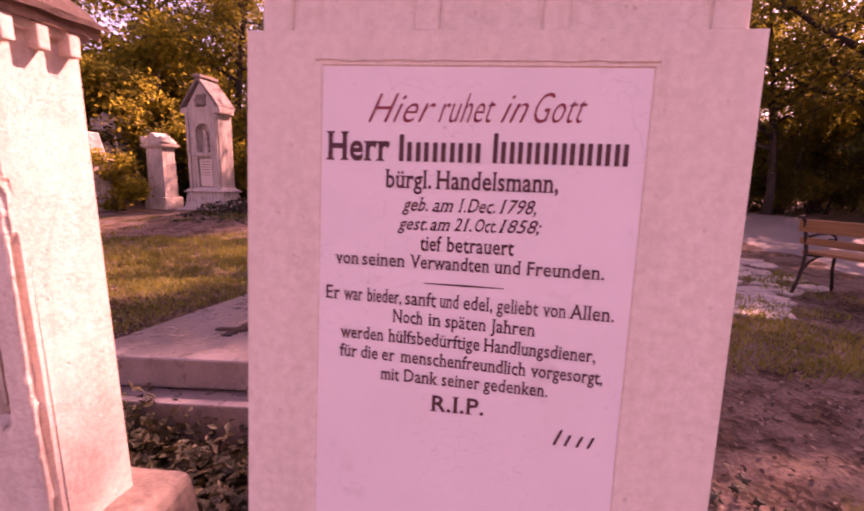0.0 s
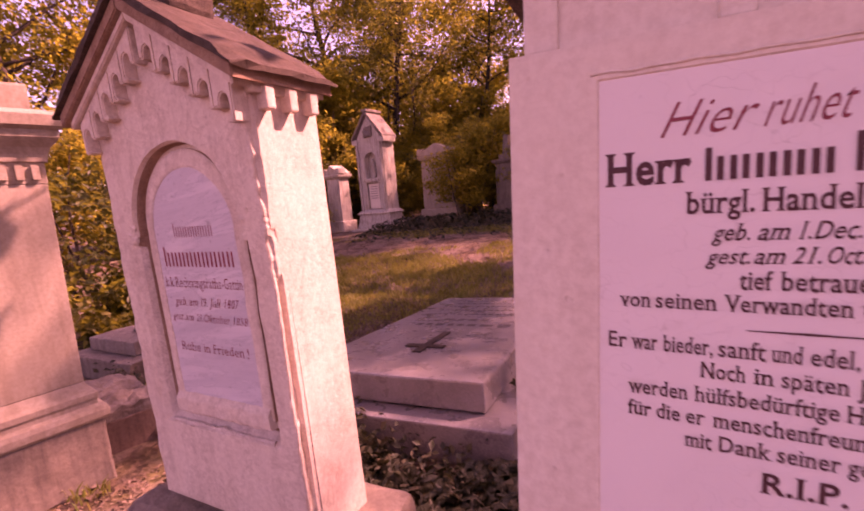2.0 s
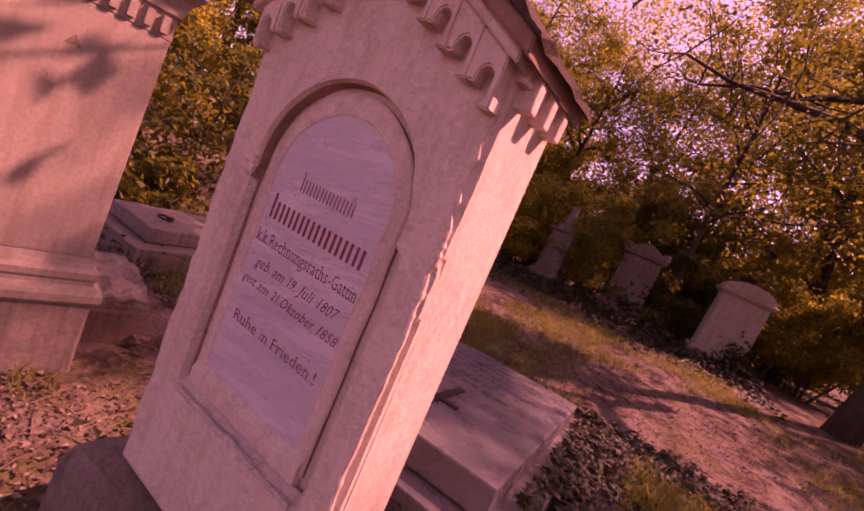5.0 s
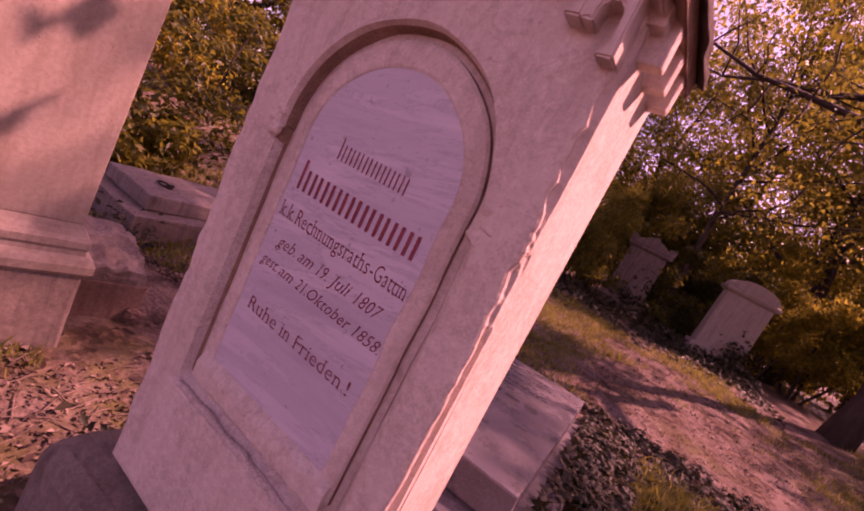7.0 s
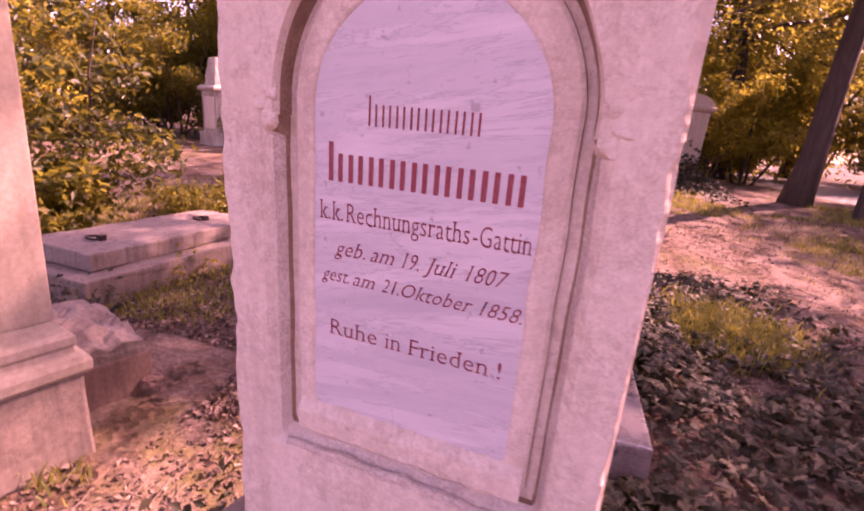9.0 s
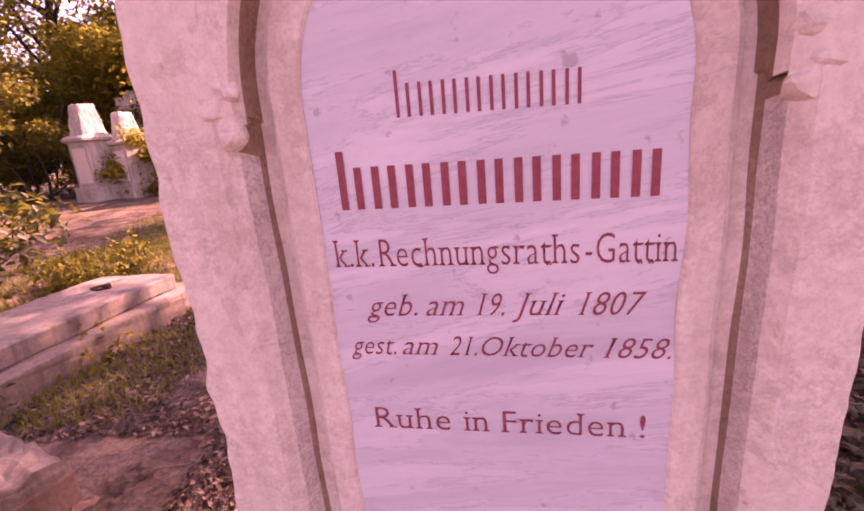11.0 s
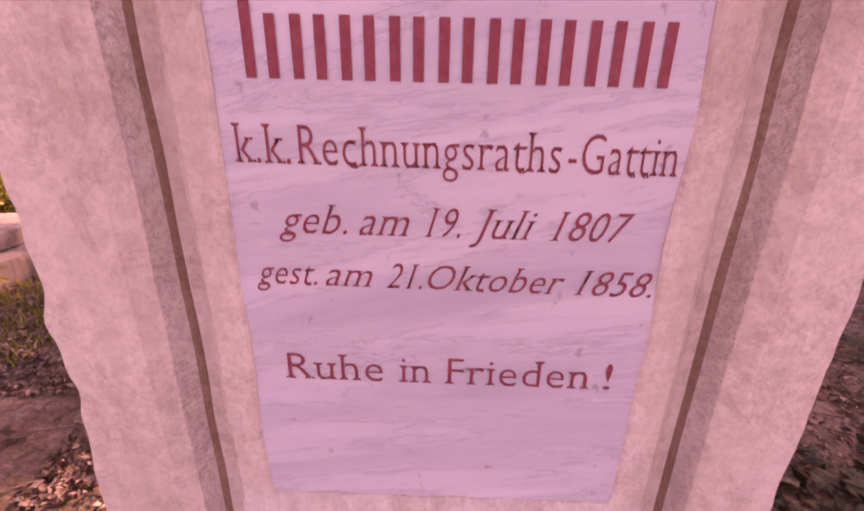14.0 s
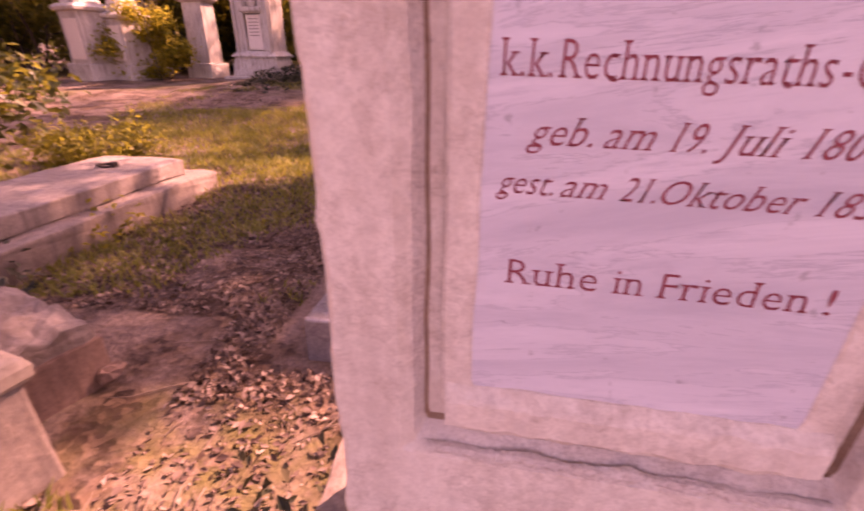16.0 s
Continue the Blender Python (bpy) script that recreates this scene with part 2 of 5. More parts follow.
def ground_mat():
    """Trodden earth, leaf litter and thin grass, by patches."""
    k = Nodes("cemetery_ground")
    big = k.noise(0.55, 5, 0.62)
    mid = k.noise(3.2, 5, 0.65)
    fine = k.noise(45.0, 5, 0.75)
    grit = k.noise(220.0, 3, 0.7)
    earth = k.mix(k.ramp(fine, [(0.3, black(0)), (0.7, black(1))]), (0.10, 0.072, 0.058), (0.26, 0.187, 0.15))
    v = k.node("ShaderNodeTexVoronoi", Scale=34.0, Vector=k.co)
    litter = k.ramp(v.outputs["Color"], [(0.0, (0.022, 0.013, 0.010)), (0.5, (0.075, 0.046, 0.031)), (1.0, (0.19, 0.125, 0.082))])
    col = k.mix(k.ramp(mid, [(0.42, black(0)), (0.58, black(1))]), litter, earth)
    green = k.mix(fine, (0.06, 0.058, 0.02), (0.17, 0.135, 0.055))
    where = k.maths('MULTIPLY', k.ramp(big, [(0.52, black(0)), (0.62, black(1))]), k.ramp(k.noise(9.0, 4), [(0.35, black(0)), (0.6, black(1))]))
    col = k.mix(where, col, green)
    n = k.bump(grit, 0.5, 0.004)
    n = k.bump(v.outputs["Distance"], 0.5, 0.012, n)
    n = k.bump(fine, 0.7, 0.015, n)
    return k.done(col, 0.95, n, spec=0.15)


GROUND = ground_mat()


# ---- building helpers ----
def mesh_of(name, bm):
    me = bpy.data.meshes.new(name)
    bmesh.ops.recalc_face_normals(bm, faces=bm.faces)
    bm.to_mesh(me)
    bm.free()
    return me


def raw_mesh(name, verts, faces, mat, smooth=False):
    me = bpy.data.meshes.new(name)
    me.from_pydata(np.asarray(verts).tolist(), [], np.asarray(faces).tolist() if isinstance(faces, np.ndarray) else faces)
    me.materials.append(mat)
    if smooth:
        me.polygons.foreach_set("use_smooth", [True] * len(me.polygons))
    return me


def thing(name, m, label, category, group="", kind=""):
    ob = new(name)
    ob.empty_display_size = 0.1
    ob.matrix_basis = m
    return tagged(ob, label, category, group, kind)


def part(name, bm, mat, parent, label=""):
    me = bm if isinstance(bm, bpy.types.Mesh) else mesh_of(name, bm)
    if not me.materials:
        me.materials.append(mat)
    ob = new(name, me)
    ob.parent = parent
    return tagged(ob, label)


def box(x0, x1, y0, y1, z0, z1, bevel=0.006, cuts=0, rough=0.0, seed=0, taper=0.0, bm=None):
    """A block with worn edges. taper: metres that each side draws in at the top; rough: unevenness."""
    b = bmesh.new()
    bmesh.ops.create_cube(b, size=1.0)
    for v in b.verts:
        s = taper if v.co.z > 0 else 0.0
        v.co = Vector((x0 + s if v.co.x < 0 else x1 - s, y0 + s if v.co.y < 0 else y1 - s, z0 if v.co.z < 0 else z1))
    if cuts:
        bmesh.ops.subdivide_edges(b, edges=b.edges[:], cuts=cuts, use_grid_fill=True)
    if bevel:
        sharp = [e for e in b.edges if e.calc_face_angle(0) > 0.5]
        bmesh.ops.bevel(b, geom=sharp, offset=bevel, segments=2, affect='EDGES', profile=0.6)
    if rough:
        for v in b.verts:
            p = v.co * 7.0 + Vector((seed * 3.1, seed * 1.7, 0))
            v.co += noise.noise_vector(p) * rough + noise.noise_vector(p * 3.3) * rough * 0.5
    if bm is None:
        return b
    merge(bm, b)
    return bm


def merge(bm, b):
    me = bpy.data.meshes.new("scratch")
    b.to_mesh(me)
    b.free()
    bm.from_mesh(me)
    bpy.data.meshes.remove(me)


def prism(pts, y0, y1, bevel=0.0, bm=None):
    """A flat outline of (x, z) points, pulled from y0 to y1."""
    b = bmesh.new()
    f = b.faces.new([b.verts.new((x, y0, z)) for x, z in pts])
    r = bmesh.ops.extrude_face_region(b, geom=[f])
    for v in r["geom"]:
        if isinstance(v, bmesh.types.BMVert):
            v.co.y = y1
    bmesh.ops.recalc_face_normals(b, faces=b.faces)
    if bevel:
        sharp = [e for e in b.edges if e.calc_face_angle(0) > 0.6]
        bmesh.ops.bevel(b, geom=sharp, offset=bevel, segments=2, affect='EDGES')
    if bm is None:
        return b
    merge(bm, b)
    return bm


def rings(sections, mat=None, cap=True):
    """A lofted body from closed loops of equal length."""
    b = bmesh.new()
    loops = [[b.verts.new(p) for p in s] for s in sections]
    n = len(loops[0])
    for a, c in zip(loops, loops[1:]):
        for i in range(n):
            b.faces.new((a[i], a[(i + 1) % n], c[(i + 1) % n], c[i]))
    if cap:
        b.faces.new(loops[0][::-1])
        b.faces.new(loops[-1])
    return b


def moulding(hw, d0, d1, profile):
    """A square band round a pier: profile is (overhang, z) from below upwards; hw: half width; d0, d1: front and back."""
    return rings([[(-hw - o, d0 - o, z), (hw + o, d0 - o, z), (hw + o, d1 + o, z), (-hw - o, d1 + o, z)] for o, z in profile])


def tube(points, radii, sides=7):
    """Vertices and faces of a tapered pipe along points."""
    pts = [Vector(p) for p in points]
    vs, fs = [], []
    for i, p in enumerate(pts):
        d = (pts[min(i + 1, len(pts) - 1)] - pts[max(i - 1, 0)]).normalized()
        a = d.orthogonal().normalized() if i == 0 else (a - d * a.dot(d)).normalized()
        c = d.cross(a)
        for k in range(sides):
            w = 2 * math.pi * k / sides
            vs.append(p + (a * math.cos(w) + c * math.sin(w)) * radii[i])
    for i in range(len(pts) - 1):
        for k in range(sides):
            q = i * sides
            fs.append((q + k, q + (k + 1) % sides, q + sides + (k + 1) % sides, q + sides + k))
    fs.append(tuple(range(sides))[::-1])
    fs.append(tuple(range(len(vs) - sides, len(vs))))
    return vs, fs


def tubes(name, lines, mat, sides=7):
    vs, fs = [], []
    for pts, rad in lines:
        v, f = tube(pts, rad, sides)
        o = len(vs)
        vs += [tuple(p) for p in v]
        fs += [tuple(i + o for i in q) for q in f]
    return raw_mesh(name, vs, fs, mat, True)


def lettering(text, spans, z0, z1, cap, y, mat, parent, shear=0.0, bold=0.0, serif=0.05):
    """One line of writing on a face that looks towards -y, its words set between spans, from z0 to z1, capitals cap metres
    high; serif: thickness of the feet and heads of the stems, as a share of the size."""
    size = cap / 0.69
    left, right = spans[0][0], spans[-1][1]
    for word, (x0, x1) in zip(text.split(" "), spans):
        cu = bpy.data.curves.new("scratch_line", 'FONT')
        cu.body, cu.size, cu.shear, cu.offset, cu.resolution_u = word, size, shear, bold * cap, 3
        cu.space_character = 1.06
        tmp = bpy.data.objects.new("scratch_line", cu)
        scene.collection.objects.link(tmp)
        me = bpy.data.meshes.new_from_object(tmp.evaluated_get(bpy.context.evaluated_depsgraph_get()))
        bpy.data.objects.remove(tmp)
        bpy.data.curves.remove(cu)
        b = bmesh.new()
        b.from_mesh(me)
        bpy.data.meshes.remove(me)
        feet, tall = [], {}
        for f in b.faces:
            if f not in tall:
                island, todo = {f}, [f]
                while todo:
                    for e in todo.pop().edges:
                        for o in e.link_faces:
                            if o not in island:
                                island.add(o)
                                todo.append(o)
                ys = [v.co.y for o in island for v in o.verts]
                tall.update((o, max(ys) - min(ys)) for o in island)
        if serif:
            for e in b.edges:
                p, q = e.verts[0].co, e.verts[1].co
                wide = abs(p.x - q.x)
                if len(e.link_faces) == 1 and tall[e.link_faces[0]] > 0.3 * size and abs(p.y - q.y) < 0.012 * size and 0.03 * size < wide < 0.16 * size and (abs(p.y) < 0.03 * size or p.y > 0.40 * size):
                    inward = 1 if e.link_faces[0].calc_center_median().y > p.y else -1
                    if p.y > 0.4 * size and inward > 0:
                        continue
                    feet.append((*sorted(e.verts, key=lambda v: v.co.x), p.y + inward * serif * size))
        for v in b.verts:
            v.co.z = 0.0
        for p, q, yb in feet:
            for v, side in ((p, -1), (q, 1)):
                x, ya = v.co.x, v.co.y
                b.faces.new((v, b.verts.new((x + side * 0.07 * size, ya, 0)), b.verts.new((x + side * 0.07 * size, ya + 0.4 * (yb - ya), 0)),
                             b.verts.new((x + shear * 1.3 * (yb - ya) + side * 0.002 * size, ya + 1.3 * (yb - ya), 0))))
        lo, hi = min(v.co.x for v in b.verts), max(v.co.x for v in b.verts)
        k = (x1 - x0) / (hi - lo)
        for v in b.verts:
            x = x0 + (v.co.x - lo) * k
            v.co = Vector((x, y - v.co.z, z0 + (z1 - z0) * (x - left) / (right - left) + v.co.y))
        part("inscription_word", b, mat, parent)


def bars(x0, z0, x1, z1, high, letters, y, mat, parent, weight=0.3, slant=0.0):
    """A line of plain upright bars of the same size and colour as a line of writing."""
    step = (x1 - x0) / letters
    for i in range(letters):
        for k, hh in ((0.12, 1.0 if i == 0 else 0.72), (0.60, 0.72)):
            xa = x0 + step * (i + k)
            w = step * weight
            za = z0 + (z1 - z0) * (i + k) / letters
            b = bmesh.new()
            b.faces.new([b.verts.new(p) for p in ((xa, y, za), (xa + w, y, za), (xa + w + slant * high * hh, y, za + high * hh), (xa + slant * high * hh, y, za + high * hh))])
            part("painted_bar", b, mat, parent)


def ground_z(x, y):
    u = min(max((y - 3.0) / 7.5, 0.0), 1.0)
    z = 0.42 * u * u * (3 - 2 * u)
    w = math.exp(-((x + 1.5) / 4.0) ** 2 - ((y - 11.6) / 1.6) ** 2)
    return z + 0.16 * w


def bumpy_z(x, y):
    p = Vector((x, y, 0))
    return ground_z(x, y) + 0.03 * noise.noise(p * 0.7) + 0.018 * noise.noise(p * 2.6) + 0.007 * noise.noise(p * 8.0) - 0.01


# ---- ground ----
def spread(lo, hi, step, far):
    mid = list(np.arange(lo, hi + 1e-6, step))
    out, d, p = [], step, hi
    while p < far:
        d *= 1.22
        p += d
        out.append(p)
    below, d, p = [], step, lo
    while p > -far:
        d *= 1.22
        p -= d
        below.append(p)
    return below[::-1] + mid + out


gx, gy = spread(-5.0, 4.6, 0.07, 900), spread(0.6, 7.0, 0.07, 900)
gv = [(x, y, bumpy_z(x, y)) for y in gy for x in gx]
W = len(gx)
gf = [(j * W + i, j * W + i + 1, (j + 1) * W + i + 1, (j + 1) * W + i) for j in range(len(gy) - 1) for i in range(W - 1)]
tagged(new("ground", raw_mesh("ground", gv, gf, GROUND, True)), "brown earth with leaf litter and thin dry grass", "ground", kind="structure")

# asphalt walk behind the bench
pv, pf = [], []
ys = list(np.arange(-14, 25, 0.5))
for j, y in enumerate(ys):
    left = 4.75 + 0.25 * math.sin(y * 0.21) + 0.10 * noise.noise(Vector((0, y * 0.8, 3)))
    for i in range(7):
        x = left + (4.4 + 0.1 * noise.noise(Vector((9, y * 0.8, 3)))) * i / 6
        pv.append((x, y, max(bumpy_z(x, y), ground_z(x, y)) + (0.022 if 0 < i < 6 else -0.03)))
for j in range(len(ys) - 1):
    for i in range(6):
        pf.append((j * 7 + i, j * 7 + i + 1, j * 7 + 8 + i, j * 7 + 7 + i))
tagged(new("road", raw_mesh("road", pv, pf, ASPHALT, True)), "worn grey asphalt cemetery path with leaf debris", "path", kind="structure")


# ---- the large plastered gravestone with the painted panel ----
def painted_gravestone():
    g = thing("gravestone", pose(0.027, 0.573, 0, 0, 0, -7.77) @ pose(0, 0, 0, -2.79, 0, 0) @ pose(0, 0, 0, 0, 1.5, 0),
              "tall pale plastered gravestone with painted inscription panel and gable", "gravestone")
    hw, d = 0.343, 0.30
    part("plinth", box(-hw - 0.07, hw + 0.07, -0.06, d + 0.06, -0.12, 0.30, 0.015, 5, 0.006, 3), PLASTER, g)
    # body with a shallow panel let into the front
    px0, px1, pz0, pz1 = -0.232, 0.216, 0.50, 1.327
    b = bmesh.new()
    for x0, x1, z0, z1 in ((-hw, px0, 0.30, 1.372), (px1, hw, 0.30, 1.372), (px0, px1, 0.30, pz0), (px0, px1, pz1, 1.372)):
        b.faces.new([b.verts.new(p) for p in ((x0, 0, z0), (x1, 0, z0), (x1, 0, z1), (x0, 0, z1))])
    bmesh.ops.remove_doubles(b, verts=b.verts, dist=1e-5)
    inner = [(px0 + 0.004, pz0 + 0.004), (px1 - 0.004, pz0 + 0.004), (px1 - 0.004, pz1 - 0.004), (px0 + 0.004, pz1 - 0.004)]
    outer = [(px0, pz0), (px1, pz0), (px1, pz1), (px0, pz1)]
    for i in range(4):
        j = (i + 1) % 4
        b.faces.new([b.verts.new((x, y, z)) for (x, z), y in ((outer[i], 0), (outer[j], 0), (inner[j], 0.006), (inner[i], 0.006))])
    merge(b, box(-hw, hw, 0.014, d, 0.30, 1.372, 0.010))
    for x in (-hw, hw):
        b.faces.new([b.verts.new(p) for p in ((x, 0, 0.30), (x, 0.03, 0.30), (x, 0.03, 1.372), (x, 0, 1.372))])
    b.faces.new([b.verts.new(p) for p in ((-hw, 0, 1.372), (hw, 0, 1.372), (hw, 0.03, 1.372), (-hw, 0.03, 1.372))])
    bmesh.ops.remove_doubles(b, verts=b.verts, dist=1e-4)
    part("body", b, PLASTER_PALE, g)
    pan = part("panel", box(px0 + 0.001, px1 - 0.001, 0.0025, 0.02, pz0 + 0.001, pz1 - 0.001, 0.002), PAINT, g, "pinkish white painted inscription panel with fine cracks")
    # a ragged hairline bead of filler along the head of the panel
    pts = [(px0 - 0.008 + 0.46 * i / 40, -0.0008, pz1 + 0.006 + 0.0025 * noise.noise(Vector((i * 0.35, 0, 0)))) for i in range(41)]
    part("filler_bead", tubes("filler_bead", [(pts, [0.0020 + 0.0012 * noise.noise(Vector((i * 0.6, 4, 0))) for i in range(41)])], PLASTER_PALE, 5), PLASTER_PALE, g, "rough filler along a crack")
    # set-back head with blind slots, cornice and gable
    head = part("head", box(-hw + 0.017, hw - 0.017, 0.02, d - 0.017, 1.372, 1.60, 0.006), PLASTER_PALE, g)
    for x0, x1 in ((-hw + 0.017, -hw + 0.062), (-0.105, -0.070), (0.070, 0.105), (hw - 0.062, hw - 0.017)):
        part("pilaster_strip", box(x0, x1, 0.012, 0.03, 1.374, 1.505, 0.004), PLASTER_PALE, head)
    # the cornice's shadow is put into its colour by the dark roof stone
    part("cornice", moulding(hw, 0.0, d, [(-0.01, 1.50), (0.03, 1.51), (0.04, 1.545), (0.085, 1.57), (0.095, 1.64), (0.06, 1.65)]), ROOFSTONE, g, "weathered cornice, darkened for the shadow it stands in")
    top = [(-hw - 0.12, 1.652), (hw + 0.12, 1.652), (hw + 0.12, 1.72), (0.0, 1.98), (-hw - 0.12, 1.72)]
    part("gable", prism(top, -0.10, d + 0.10, 0.008), ROOFSTONE, g)
    # writing
    y = 0.0012
    lettering("Hier ruhet in Gott", ((-0.1622, -0.0664), (-0.0626, 0.0151), (0.0225, 0.0592), (0.0665, 0.1349)), 1.2490, 1.2543, 0.040, y, LETTER_FADED, pan, 0.55, -0.012, 0)
    lettering("Herr", ((-0.2228, -0.1293),), 1.1966, 1.1974, 0.038, y, LETTER, pan, 0, 0.035)
    bars(-0.1189, 1.1967, 0.0011, 1.1978, 0.037, 5, y, LETTER, pan, 0.27)
    bars(0.0124, 1.1982, 0.1951, 1.1999, 0.040, 8, y, LETTER, pan, 0.27)
    lettering("bürgl. Handelsmann,", ((-0.1351, -0.0683), (-0.0621, 0.1059)), 1.1596, 1.1620, 0.025, y, LETTER, pan, 0, 0.022)
    lettering("geb. am 1. Dec. 1798,", ((-0.1083, -0.0717), (-0.0646, -0.0356), (-0.0287, -0.0178), (-0.0155, 0.0227), (0.0280, 0.0789)), 1.1278, 1.1309, 0.019, y, LETTER, pan, 0.35, 0.012)
    lettering("gest. am 21. Oct. 1858;", ((-0.1137, -0.0712), (-0.0673, -0.0390), (-0.0335, -0.0086), (-0.0033, 0.0259), (0.0289, 0.0875)), 1.1007, 1.1048, 0.018, y, LETTER, pan, 0.35, 0.012)
    lettering("tief betrauert", ((-0.0803, -0.0485), (-0.0429, 0.0530)), 1.0724, 1.0728, 0.021, y, LETTER, pan, 0, 0.018)
    lettering("von seinen Verwandten und Freunden.", ((-0.2063, -0.1702), (-0.1651, -0.1010), (-0.0945, 0.0203), (0.0265, 0.0640), (0.0708, 0.1759)), 1.0459, 1.0466, 0.019, y, LETTER, pan, 0, 0.018)
    lettering("Er war bieder, sanft und edel, geliebt von Allen.", ((-0.2189, -0.1975), (-0.1924, -0.1627), (-0.1568, -0.1045), (-0.0988, -0.0525), (-0.0485, -0.0197),
              (-0.0134, 0.0275), (0.0338, 0.0921), (0.0974, 0.1297), (0.1335, 0.1939)), 0.9925, 0.9890, 0.020, y, LETTER, pan, 0, 0.014)
    lettering("Noch in späten Jahren", ((-0.1167, -0.0714), (-0.0641, -0.0447), (-0.0382, 0.0206), (0.0269, 0.0898)), 0.9640, 0.9596, 0.019, y, LETTER, pan, 0, 0.016)
    lettering("werden hülfsbedürftige Handlungsdiener,", ((-0.1962, -0.1290), (-0.1223, 0.0129), (0.0185, 0.1744)), 0.9343, 0.9294, 0.019, y, LETTER, pan, 0, 0.016)
    lettering("für die er menschenfreundlich vorgesorgt,", ((-0.1972, -0.1688), (-0.1628, -0.1373), (-0.1305, -0.1111), (-0.1028, 0.0810), (0.0872, 0.1867)), 0.9055, 0.8985, 0.019, y, LETTER, pan, 0, 0.016)
    lettering("mit Dank seiner gedenken.", ((-0.1320, -0.1025), (-0.0958, -0.0443), (-0.0394, 0.0165), (0.0222, 0.1132)), 0.8746, 0.8723, 0.019, y, LETTER, pan, 0, 0.016)
    lettering("R.I.P.", ((-0.0548, 0.0245),), 0.8332, 0.8344, 0.024, y, LETTER, pan, 0, 0.03)
    b = bmesh.new()
    b.faces.new([b.verts.new(p) for p in ((-0.0721, y, 1.0240), (-0.015, y, 1.0232), (0.0421, y, 1.0240), (0.0421, y, 1.0252), (-0.015, y, 1.0262), (-0.0721, y, 1.0252))])
    part("rule", b, LETTER, pan)
    bars(0.1221, 0.8014, 0.1858, 0.8011, 0.024, 2, y, LETTER, pan, 0.12, 0.4)


painted_gravestone()


# ---- the gravestone with the arched marble tablet ----
def arch_at(a, hw, spring, low, zc):
    """Where a ray from (0, zc) at the angle a meets a round-headed outline."""
    dx, dz = math.cos(a), math.sin(a)
    best = 9.0
    if abs(dx) > 1e-9:
        s = hw / abs(dx)
        if low - 1e-9 <= zc + s * dz <= spring:
            best = min(best, s)
    if dz < 0:
        s = (low - zc) / dz
        if abs(s * dx) <= hw + 1e-9:
            best = min(best, s)
    o = zc - spring
    disc = (dz * o) ** 2 - (o * o - hw * hw)
    if disc > 0:
        s = -dz * o + math.sqrt(disc)
        if s > 0 and zc + s * dz >= spring - 1e-9:
            best = min(best, s)
    return best * dx, zc + best * dz


